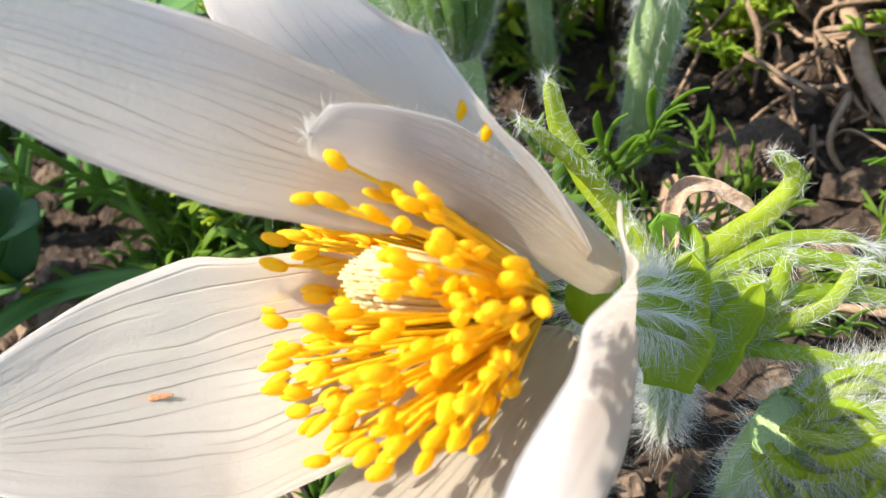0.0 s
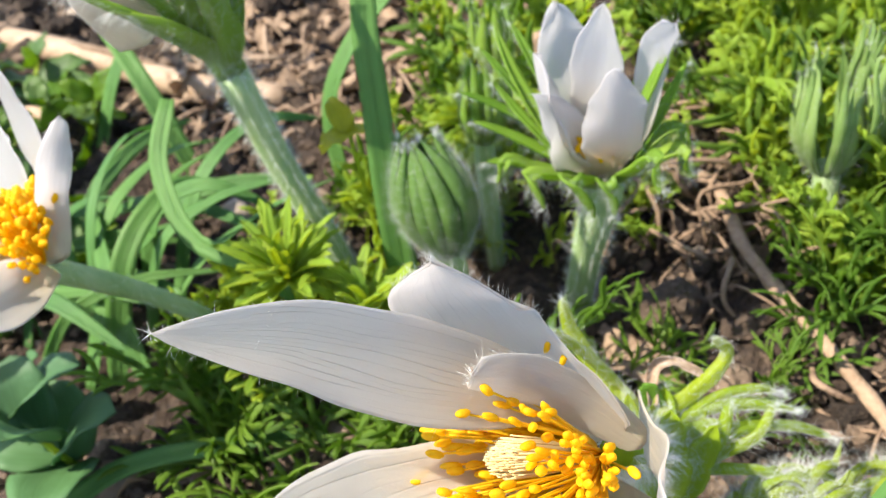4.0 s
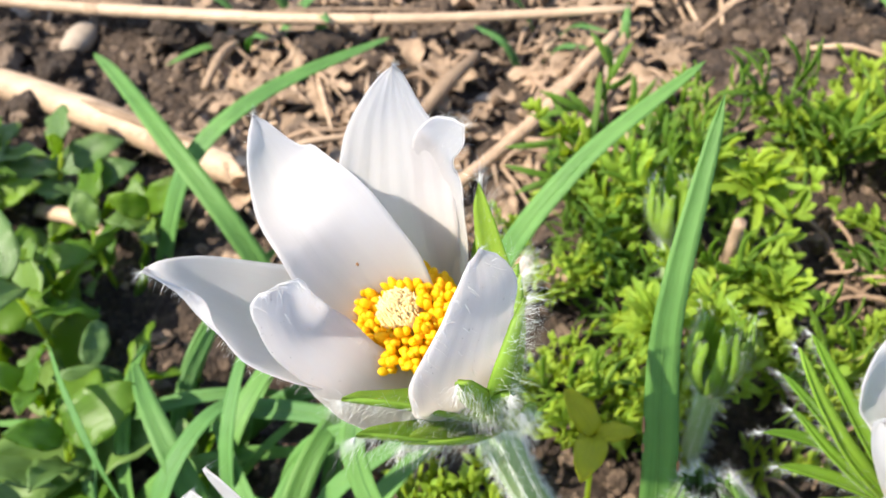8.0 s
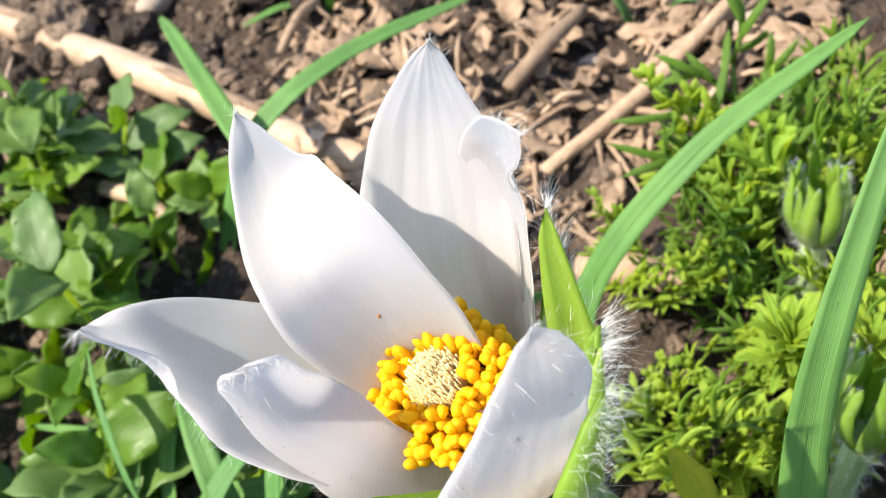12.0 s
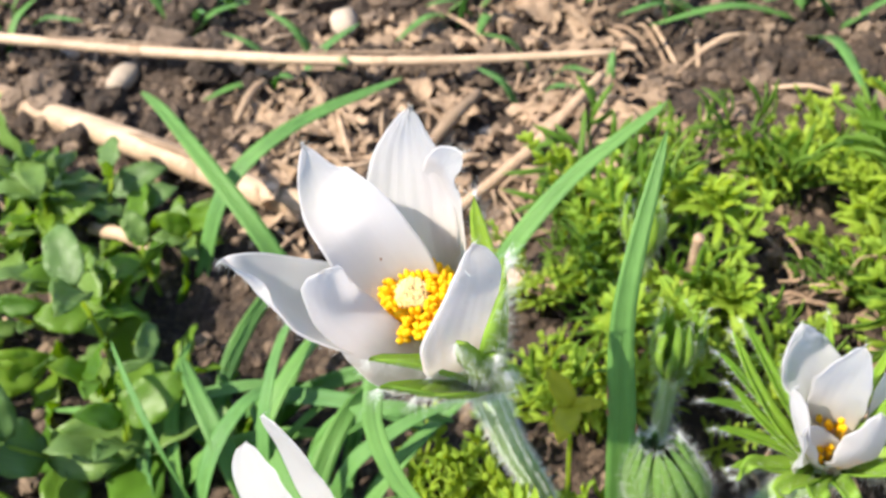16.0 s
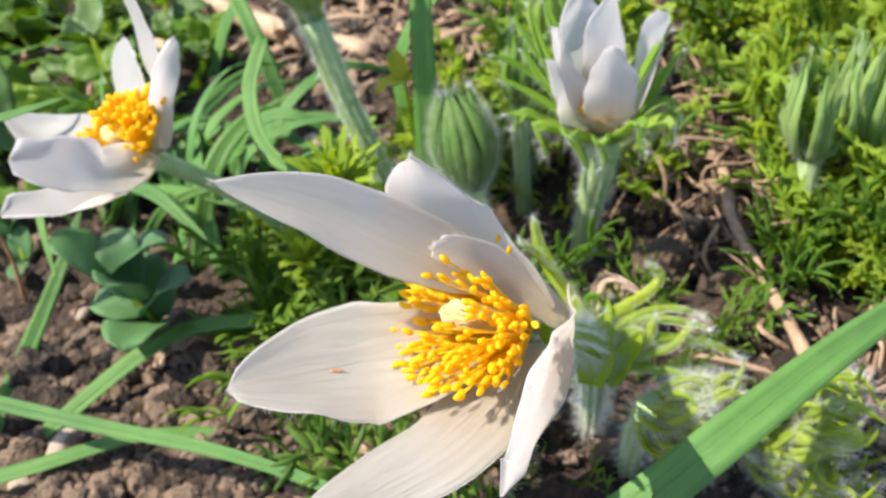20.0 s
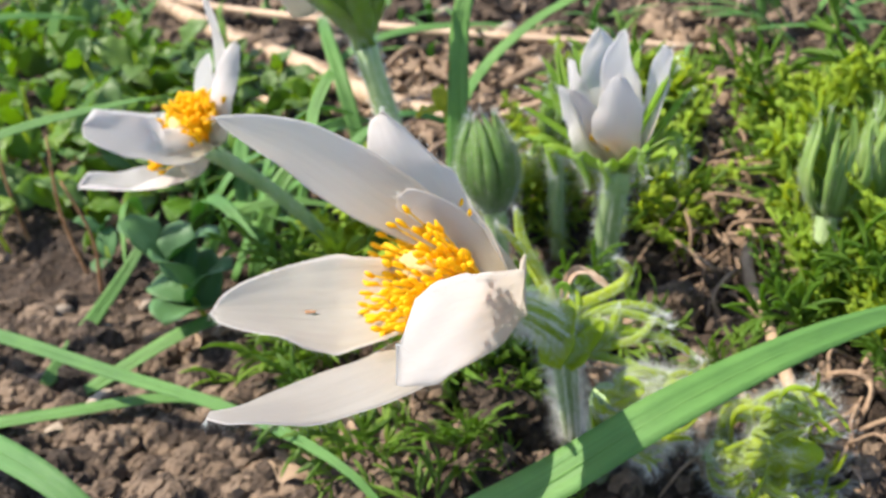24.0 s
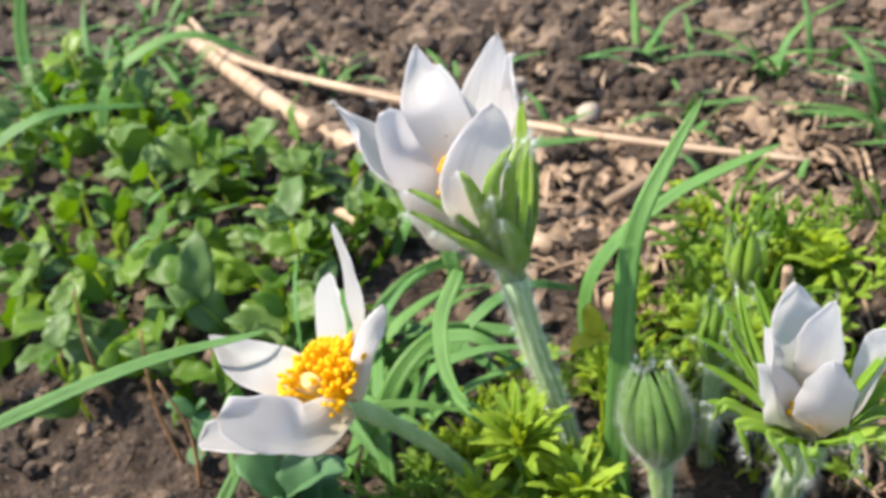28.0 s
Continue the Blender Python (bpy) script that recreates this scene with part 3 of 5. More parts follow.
def flower_wide():
    """The wide open flower, which faces sideways and up."""
    fl = thing("pasque_flower", label="wide-open white pasque flower with golden stamens, leaning over soil", category="flower", group="pasque flowers")
    c = vec(3.7, -18.25, 4.48)
    ax = unit(vec(2.74, -18.63, 5.26) - c)
    sets = []
    sheets = []
    sets += tepals(fl, [
        ([(3.64, -17.91, 4.98), (2.47, -18.16, 6.01), (1.34, -18.29, 6.95), (0.20, -18.44, 7.59)], 0.49, (0.36, -0.72, 0.59), (0.70, 0.83), 0.31, dict(apex=0.1)),
        ([(4.06, -18.03, 4.45), (3.29, -17.54, 5.35), (2.82, -17.42, 6.27), (2.60, -18.05, 7.37)], 0.78, (-0.33, -0.93, -0.15), (0.27, 0.44), 0.31, dict()),
        ([(4.31, -18.34, 4.56), (3.80, -18.10, 5.05), (3.16, -18.16, 5.76), (2.74, -18.36, 6.16)], 0.27, (-0.12, -0.9, 0.42), (0.26, 0.24), -0.3, dict(apex=0.0, ripple=0.02)),
        ([(3.42, -18.24, 4.36), (2.60, -18.58, 4.43), (1.43, -18.64, 4.26), (-0.32, -19.20, 4.72)], 0.89, (-0.75, -0.34, 0.57), (0.58, 0.53), 0.40, dict(wrinkle=0.018)),
        ([(3.92, -18.26, 4.11), (2.83, -19.87, 4.27), (1.74, -20.69, 4.28), (0.84, -21.71, 4.79)], 0.66, (-0.21, -0.10, 0.97), (0.14, 0.34), -0.06, dict(apex=0.1, wrinkle=0.014)),
        ([(4.36, -18.02, 4.44), (4.36, -18.78, 4.68), (4.00, -19.80, 5.06), (3.55, -21.58, 5.90)], 0.69, (-0.47, 0.85, -0.24), (0.45, 0.12), -0.06, dict(apex=0.1, foot=0.7)),
    ], WHITE_WARM, 650, sheets)
    stamens(fl, c + ax * 0.05, ax, 1450, (1.72, 1.35), (8, 86), 0.45, ANTHERS, 5, 0.0, (((0.57, 0.57, 0.59), 0.16), ((0.75, -0.6, -0.1), 0.40), ((0.15, -0.6, -0.78), 0.22)), 0.45)
    pistil(fl, c + ax * 0.1, ax, 1.16, 0.2, 360, 6)
    spot = mesh_of(ellipsoid((0.03, 0.006, 0.17))[0], ellipsoid((0.03, 0.006, 0.17))[1], BROWN)
    part("blemish", spot, fl, "small brown withered streak", at_cm(on_top(sheets[3], (1.15, -18.8, 4.7))) @ turned((1.0, 0.02, 0.05), 0.6))
    for p in ((3.45, -17.9, 5.75), (3.62, -17.9, 5.65)):
        part("anther", SMALL_ANTHERS[1], fl, "loose orange anther stuck to a petal", at_cm(on_top(sheets[1], p, 0.02)) @ turned((0.4, 0.1, 0.9), p[0] * 9) @ Matrix.Diagonal((0.7, 0.7, 0.8, 1)))
    inv = vec(4.75, -17.33, 3.05)
    sets.append(stem(fl, [(4.1, -17.95, 4.05), (4.4, -17.6, 3.6), inv], [0.2, 0.25, 0.28], BRIGHT, 2600, 0.3))
    sets.append(stem(fl, [inv, (4.7, -16.9, 1.7), (4.6, -16.3, -0.2)], [0.24, 0.2, 0.17], STEM, 3000, 0.32))
    def ribbon(w, *line):
        sh = sheet(inv, line[-1], (0.1, 0.75, -0.7), w, 26, 8, line=[inv, *line], prof=(0.06, 0.26), foot=0.9, cup=0.45, thick=0.05, fold=0.1, ripple=0.04, ragged=0.06, wrinkle=0.06)
        part("bract", mesh_of(*sh[:2], BRIGHT, sh[2]), fl)
        along = 0.5 * unit(vec(*line[-1]) - vec(*line[-2]))
        for p, o in (outer_points(sh, 90), outer_points(sh, 300, rim=True), outer_points(sh, 60, 0.9, 1.0)):
            sets.append(hairs(p, o + along, 0.22, spread=0.5, width=0.0028))

    ribbon(0.125, (4.55, -16.85, 3.4), (4.22, -16.4, 3.8), (4.02, -16.15, 4.25), (3.98, -16.0, 4.7))
    ribbon(0.085, (4.5, -16.7, 3.5), (4.1, -16.55, 4.2), (3.72, -16.5, 4.7))
    ribbon(0.111, (4.93, -17.04, 3.31), (5.33, -16.89, 3.46), (5.75, -16.7, 3.62), (5.86, -16.62, 3.8), (5.66, -16.56, 4.02))
    ribbon(0.085, (4.91, -17.17, 3.17), (5.52, -17.04, 3.28), (6.15, -17.09, 3.19), (6.5, -17.19, 3.1))
    ribbon(0.076, (5.1, -17.1, 3.2), (5.6, -16.95, 3.35), (6.1, -16.9, 3.3), (6.4, -16.85, 3.1))
    ribbon(0.111, (4.8, -17.6, 2.76), (5.21, -17.51, 2.87), (5.53, -17.34, 3.09), (5.71, -17.12, 3.41))
    ribbon(0.085, (5.23, -17.42, 2.83), (5.59, -17.41, 2.87), (5.96, -17.35, 2.96), (6.27, -17.14, 3.22))
    ribbon(0.076, (5.17, -17.49, 2.77), (5.56, -17.57, 2.71), (5.97, -17.66, 2.64), (6.33, -17.88, 2.44))
    ribbon(0.085, (5.3, -17.3, 3.0), (5.9, -17.25, 3.02), (6.5, -17.25, 2.85), (6.95, -17.3, 2.55))
    for w, foot, tip in ((0.28, (4.62, -17.85, 2.74), (4.93, -17.25, 3.66)), (0.19, (4.86, -17.8, 2.7), (5.46, -17.35, 3.32)), (0.22, (4.6, -17.4, 2.8), (5.0, -16.85, 3.6)), (0.15, (4.8, -17.55, 2.75), (5.4, -17.05, 3.35)), (0.14, (4.4, -17.5, 2.9), (4.5, -16.95, 3.75))):
        web = sheet(foot, tip, (-0.2, -0.8, 0.5), w, 16, 10, bow=0.06, cup=0.35, prof=(0.3, 0.55), foot=0.7, thick=0.05, wrinkle=0.05, ragged=0.14, fold=0.2)
        part("bract", mesh_of(*web[:2], BRIGHT, web[2]), fl)
        p, o = outer_points(web, 420, rim=True)
        sets.append(hairs(p, o, 0.26, spread=0.6, width=0.0028))
    web = sheet(inv, (5.9, -17.2, 3.05), (0.1, 0.8, -0.6), 0.24, 16, 10, bow=0.02, cup=0.15, prof=(0.2, 0.7), foot=0.8, thick=0.05, wrinkle=0.03, ragged=0.1)
    part("bract", mesh_of(*web[:2], BRIGHT, web[2]), fl)
    stub = sheet((4.91, -17.1, 3.2), (4.74, -16.85, 3.74), (-0.1, -0.8, 0.5), 0.13, 10, 4, prof=(0.05, 0.04), foot=0.9, thick=0.05)
    part("bract", mesh_of(*stub[:2], GREEN, stub[2]), fl, "short cut-off green bract")
    dry = sheet(inv, (5.5, -16.7, 3.5), (0, -0.6, 0.8), 0.075, 26, 6, line=[(4.8, -16.95, 3.45), (4.84, -16.75, 3.63), (4.93, -16.62, 3.76), (5.13, -16.58, 3.78), (5.37, -16.67, 3.64), (5.55, -16.73, 3.5)], prof=(0.1, 0.3), foot=0.9, fold=0.7, ripple=0.1, thick=0.02, ragged=0.18)
    part("withered_bract", mesh_of(*dry[:2], DRY, dry[2]), fl, "withered curled brown bract")
    p, o = outer_points(dry, 260)
    sets.append(hairs(p, o, 0.13, spread=0.6, width=0.003))
    fur(fl, sets)


def flower_cup():
    fl = thing("pasque_flower", label="upright half-open white pasque flower with hairy green bracts on a stem", category="flower", group="pasque flowers")
    c = vec(-0.55, -10.45, 7.35)
    ax = unit(vec(-0.88, -10.56, 8.75) - c)
    sets = []
    sheets = []
    sets += tepals(fl, [
        ([(-0.72, -10.47, 7.25), (-1.79, -10.37, 7.83), (-2.97, -10.09, 9.04), (-3.18, -10.31, 9.91)], 0.83, (0.23, 0.07, 0.97), (0.44, 0.76), 0.36, dict(apex=0.35)),
        ([(-0.60, -10.31, 7.37), (-1.29, -9.97, 9.45), (-1.70, -9.19, 9.80), (-1.83, -8.94, 10.37)], 0.64, (-0.16, -0.70, 0.69), (0.78, 0.80), 0.46, dict(apex=0.15, ripple=0.02)),
        ([(-0.48, -10.32, 7.37), (-0.58, -9.43, 8.52), (-0.39, -8.80, 9.58), (-0.25, -8.71, 10.39)], 0.74, (-0.39, -0.83, 0.40), (0.66, 0.71), 0.09, dict(apex=0.3, wrinkle=0.024)),
        ([(-0.28, -10.35, 7.40), (-0.11, -10.08, 8.01), (0.03, -9.21, 9.37), (0.25, -9.97, 10.41)], 0.33, (-0.70, -0.60, 0.39), (0.62, 0.40), 0.26, dict(apex=0.2, ragged=0.07)),
        ([(-0.37, -11.40, 7.60), (-0.25, -11.67, 9.00), (0.05, -11.50, 9.75), (0.06, -11.25, 10.05)], 0.65, (-0.33, 0.93, 0.13), (0.38, 0.60), 0.05, dict(apex=0.05)),
        ([(-1.03, -11.20, 7.05), (-1.49, -11.17, 8.30), (-1.88, -10.92, 9.00), (-1.86, -11.02, 9.98)], 0.48, (-0.10, 0.96, -0.26), (0.12, 0.34), 0.36, dict(apex=0.0, ragged=0.05, ripple=0.02)),
    ], WHITE, 420, sheets)
    stamens(fl, c + ax * 0.1, ax, 430, (1.27, 1.08), (10, 23), 0.2, SMALL_ANTHERS, 8)
    pistil(fl, c + ax * 0.1, ax, 1.3, 0.24, 620, 9)
    drop = mesh_of(*ellipsoid((1.0, 1.0, 0.6), 6, 8)[:2], DEW)
    rd = np.random.default_rng(88)
    for k in range(40):  # tiny dew drops on the petals
        v = sheets[4 + k % 2][0]
        half = len(v) // 2
        i = int(rd.integers(half // 3, half))
        out = unit(v[i + half] - v[i])
        at = v[i + half] + 0.003 * out
        s = 0.006 + 0.010 * rd.random() ** 2
        part("dew_drop", drop, fl, "", at_cm(at) @ turned(out) @ Matrix.Diagonal((s, s, s, 1)))
    part("speck", mesh_of(*ellipsoid((0.02, 0.012, 0.03))[:2], BROWN), fl, "tiny brown speck", at_cm(on_top(sheets[1], (-1.1, -9.7, 8.9), 0.006)))
    col = vec(-0.05, -10.85, 6.15)
    sets.append(stem(fl, [c, (c + col) / 2, col], [0.3, 0.22, 0.26], GREEN, 300, 0.15))
    sets.append(stem(fl, [col, (0.2, -10.85, 4.4), (0.6, -10.95, 2.6), (1.0, -10.9, -0.2)], [0.27, 0.24, 0.22, 0.2], STEM, 6000, 0.16))
    sets.append(bract_set(fl, col, [
        [(-0.72, -11.5, 7.85), (-1.6, -11.52, 8.6)], [(-0.85, -11.65, 7.55), (-1.55, -11.8, 8.3)], [(-0.28, -11.85, 8.3), (-0.42, -12.05, 9.2)],
        [(0.0, -11.55, 7.5), (0.1, -11.9, 8.9), (0.4, -11.45, 9.4)], [(0.2, -11.35, 7.6), (0.35, -11.45, 8.8), (0.45, -11.0, 9.2)], [(0.35, -10.95, 7.6), (0.5, -10.7, 9.0)],
        [(0.35, -10.4, 8.0), (0.33, -9.9, 9.5)], [(-0.15, -11.75, 7.8), (0.05, -12.0, 8.7)], (-1.0, -9.2, 8.3), (0.4, -9.6, 8.6),
        [(-0.5, -11.6, 7.25), (-1.1, -11.8, 7.9)], [(0.22, -11.5, 7.0), (0.15, -11.95, 8.2)]], BRACT, 0.26, 0.3, 300, bow=0.12, fine=0.0022))
    fur(fl, sets)


def flower_side():
    fl = thing("pasque_flower", label="open white pasque flower tilted sideways on a bare green stem", category="flower", group="pasque flowers")
    c = vec(-3.2, -13.2, 4.9)
    ax = unit(vec(-3.95, -13.5, 6.0) - c)
    sets = []
    sets += tepals(fl, [
        ([(-3.15, -13.08, 4.98), (-2.87, -12.50, 6.09), (-3.08, -11.85, 6.84), (-3.30, -11.48, 7.86)], 0.40, (-0.78, -0.43, 0.45), (0.58, 0.33), -0.09, dict()),
        ([(-3.18, -13.05, 4.95), (-3.60, -12.05, 5.35), (-3.94, -11.20, 5.82), (-3.98, -10.77, 6.25)], 0.58, (-0.59, -0.68, 0.43), (0.63, 0.40), 0.12, dict()),
        ([(-3.03, -13.23, 4.96), (-2.85, -13.34, 5.07), (-2.59, -13.13, 5.98), (-1.92, -13.13, 7.15)], 0.25, (0.53, -0.07, 0.84), (0.32, 0.30), 0.25, dict()),
        ([(-3.31, -13.11, 4.86), (-4.49, -12.75, 5.02), (-5.69, -12.28, 5.08), (-6.48, -11.97, 5.49)], 0.56, (0.14, -0.32, 0.94), (0.58, 0.73), 0.36, dict()),
        ([(-3.30, -13.22, 4.81), (-3.70, -13.08, 4.24), (-4.78, -13.69, 4.26), (-5.97, -14.15, 4.54)], 0.67, (-0.12, 0.08, 0.99), (0.40, 0.18), 0.38, dict(ragged=0.06, ripple=0.03)),
        ([(-2.88, -13.65, 5.21), (-3.22, -14.63, 5.47), (-3.48, -14.92, 5.76), (-4.42, -15.31, 6.38)], 0.52, (0.54, -0.32, 0.78), (0.30, 0.12), 0.37, dict(ragged=0.06, ripple=0.03)),
    ], WHITE, 60)
    stamens(fl, c + ax * 0.1, ax, 420, (1.15, 0.92), (4, 60), 0.36, SMALL_ANTHERS, 12, 0.1, (((-0.5, -0.73, 0.45), 0.80),), 0.75)
    pistil(fl, c + ax * 0.1, ax, 0.85, 0.15, 60, 13)
    sets.append(stem(fl, [c, (-2.3, -12.5, 3.5), (-1.64, -11.99, 2.15), (-0.6, -11.6, -0.2)], [0.2, 0.16, 0.16, 0.17], STEM, 500, 0.1))
    fur(fl, sets)


def flower_small():
    fl = thing("pasque_flower", label="small half-closed white pasque flower in a collar of hairy bracts", category="flower", group="pasque flowers")
    c = vec(5.4, -12.4, 3.75)
    ax = unit(vec(5.35, -12.35, 6.0) - c)
    sets = []
    sets += tepals(fl, [
        ([(5.38, -12.25, 3.75), (5.42, -11.65, 4.75), (5.14, -11.22, 5.55), (5.14, -11.26, 6.31)], 0.57, (0.32, -0.89, 0.32), (0.51, 0.52), 0.27, dict(apex=0.3, ragged=0.06, ripple=0.03)),
        ([(5.49, -12.28, 3.75), (5.49, -12.04, 4.58), (5.57, -12.00, 5.48), (5.68, -12.04, 6.48)], 0.44, (-0.56, -0.77, 0.30), (0.49, 0.49), 0.24, dict(apex=0.3, ragged=0.06, ripple=0.03)),
        ([(5.27, -12.36, 3.76), (4.85, -12.35, 4.50), (4.62, -12.25, 5.30), (4.60, -12.15, 6.00)], 0.45, (0.80, -0.10, 0.40), (0.50, 0.45), 0.40, dict(apex=0.3, ragged=0.07, ripple=0.03)),
        ([(5.55, -12.39, 3.80), (6.05, -12.42, 4.52), (6.37, -12.20, 5.61), (6.54, -12.63, 6.22)], 0.25, (-0.60, -0.77, 0.23), (0.62, 0.15), 0.23, dict(ragged=0.06, ripple=0.03)),
        ([(5.45, -12.54, 3.76), (5.50, -12.90, 4.50), (5.56, -12.95, 5.20), (5.60, -12.85, 5.86)], 0.48, (0.0, 0.80, 0.30), (0.50, 0.50), 0.3, dict(apex=0.3, ragged=0.07, ripple=0.03)),
        ([(5.19, -12.48, 3.73), (5.17, -12.45, 3.95), (4.90, -12.50, 4.61), (4.41, -12.80, 5.70)], 0.44, (-0.36, -0.30, 0.89), (0.26, 0.63), 0.28, dict(ragged=0.06, ripple=0.03)),
    ], WHITE, 160)
    stamens(fl, c + ax * 0.1, ax, 45, (0.85, 0.7), (4, 20), 0.2, SMALL_ANTHERS, 15)
    col = vec(5.4, -12.45, 3.5)
    sets.append(stem(fl, [c, col, (5.1, -11.9, 1.8), (4.8, -11.5, -0.2)], [0.3, 0.3, 0.27, 0.27], STEM, 1800, 0.2))
    r = np.random.default_rng(3)
    upright = [(3.44, -11.54, 5.3), (3.55, -11.9, 4.95), (3.9, -11.0, 5.7), (4.2, -10.8, 5.9), (4.5, -10.6, 5.8), (3.6, -12.4, 4.5), (4.0, -11.3, 5.2), (6.6, -11.6, 5.7), (6.6, -12.3, 5.75), (6.9, -12.0, 5.2), (5.9, -10.8, 5.7)]
    sets.append(bract_set(fl, col, upright, GREEN, 0.115, 0.18, 200, bow=0.0, prof=(0.3, 0.5), fine=0.0018, curl=0.0))
    drooping = [[(4.6, -12.8, 4.15), (4.15, -13.0, 4.4), (4.3, -13.2, 3.95)], [(4.85, -12.95, 4.1), (4.7, -13.3, 4.4), (5.0, -13.5, 3.8)], [(5.3, -13.0, 4.0), (5.25, -13.3, 4.2), (5.3, -13.5, 3.75)],
                [(5.8, -12.95, 4.1), (6.0, -13.25, 4.45), (6.0, -13.4, 3.95)], [(6.2, -12.75, 4.0), (6.5, -12.9, 4.2), (6.6, -13.0, 3.8)], [(6.2, -12.4, 4.1), (6.6, -12.4, 4.3), (6.8, -12.5, 3.9)], [(4.3, -12.4, 4.1), (3.9, -12.4, 4.4), (3.7, -12.5, 4.1)]]
    sets.append(bract_set(fl, col, drooping, BRACT, 0.17, 0.2, 160, prof=(0.2, 0.45), fine=0.0022))
    for p in drooping:
        line = spline([vec(*q) for q in p], 20)
        at = line[r.integers(0, 21, 130)] + 0.04 * r.normal(size=(130, 3))
        sets.append(hairs(at, np.repeat(vec(0, -0.15, -1)[None], 130, 0), 0.38, spread=0.3, width=0.0022))
    fur(fl, sets)


def bud(base, top, radius, foot, label, seed, mat=BUDGREEN, hair=0.3, lobes=16, open_out=0.0, slim=0.3, scatter=0.0, fuzz=90):
    """A bud wrapped in narrow lobes; scatter lets them start all over its body."""
    bd = thing("flower_bud", label=label, category="flower bud", group="flower buds")
    base, top = vec(*base), vec(*top)
    ax = unit(top - base)
    long = np.linalg.norm(top - base)
    e1 = unit(np.cross(ax, (0.2, 1, 0.1)))
    e2 = np.cross(ax, e1)
    sets = []
    r = np.random.default_rng(int(seed * 10))
    if scatter:
        v, f, u = ellipsoid((radius * 0.45, radius * 0.45, long * 0.40), 10, 14)
        core = mesh_of(v, f, mat, u)
        part("core", core, bd, m=at_cm((base + top) / 2) @ turned(ax))
    for k in range(lobes):
        a = k * 2.4 + seed
        rad = math.cos(a) * e1 + math.sin(a) * e2
        root = base + rad * radius * 0.4 + scatter * r.random() * long * (ax + 0.2 * rad)
        tip = top - ax * r.uniform(0, 0.35) * long + rad * radius * (0.35 + open_out * r.uniform(0.3, 1.4))
        if scatter:
            side = np.cross(ax, rad)
            tip = root + ax * long * r.uniform(0.22, 0.5) + rad * radius * open_out * r.uniform(0.2, 1.2) + side * radius * 0.35 * r.normal()
        sh = sheet(root, tip, -rad, radius * slim * r.uniform(0.75, 1.25), 12, 4, bow=(0.2 + 0.25 * scatter) * radius / 0.5, cup=0.3, prof=(0.35, 0.6), foot=0.6, thick=0.04, fold=0.3, curl=-0.25 * open_out + scatter * 0.5 * r.normal(), lean=(0.06 + 0.1 * open_out) * r.normal(), ragged=0.08)
        part("bract", mesh_of(*sh[:2], mat, sh[2]), bd)
        at, out = outer_points(sh, fuzz)
        rim, away = outer_points(sh, fuzz // 2, rim=True)
        sets.append(hairs(np.r_[at, rim], np.r_[out, away], hair, bias=ax * (0.5 + 0.6 * open_out), spread=0.45, width=0.002))
    sets.append(stem(bd, [base + ax * 0.2, (base + vec(*foot)) / 2, foot], [radius * 0.5, 0.2, 0.2], STEM, 900, 0.25))
    fur(bd, sets)


flower_wide()
flower_cup()
flower_side()
flower_small()
bud((2.72, -12.2, 2.7), (2.6, -11.7, 4.9), 0.55, (2.7, -12.3, -0.2), "closed hairy dull green flower bud beside a grass blade", 0.3, BUDGREEN, 0.2, 40, 0.08, 0.26, 0.0, 170)
bud((5.35, -18.05, 2.4), (6.8, -18.25, 1.85), 0.6, (5.2, -17.3, -0.2), "furry nodding shoot of pale yellow-green lobes", 1.3, BRIGHT, 0.3, 90, 0.25, 0.10, 0.6, 90)
bud((7.2, -17.5, 0.6), (9.0, -18.1, 1.35), 0.75, (7.1, -16.9, -0.2), "furry young shoot of pale yellow-green lobes", 2.3, BRIGHT, 0.32, 130, 0.3, 0.08, 0.62, 80)
bud((3.75, -9.5, 3.0), (4.1, -9.15, 4.6), 0.42, (3.6, -9.4, -0.2), "pale hairy closed flower bud among feathery leaves", 3.1, BRACT, 0.14, 18, 0.3, 0.3)
bud((4.6, -5.8, 2.4), (4.7, -5.5, 4.0), 0.42, (4.6, -5.9, -0.2), "silvery hairy bud above the leaf carpet", 3.9, BRACT, 0.16, 18, 0.3, 0.3)
bud((9.7, -11.3, 1.9), (10.0, -10.9, 4.2), 0.5, (9.5, -11.9, -0.2), "silver-haired upright leaf shoot not yet unfolded", 4.4, SHOOT, 0.16, 20, 0.4, 0.2)
bud((10.9, -10.9, 1.8), (11.3, -10.5, 4.2), 0.5, (10.6, -11.5, -0.2), "silver-haired upright leaf shoot not yet unfolded", 5.2, SHOOT, 0.16, 20, 0.45, 0.2)


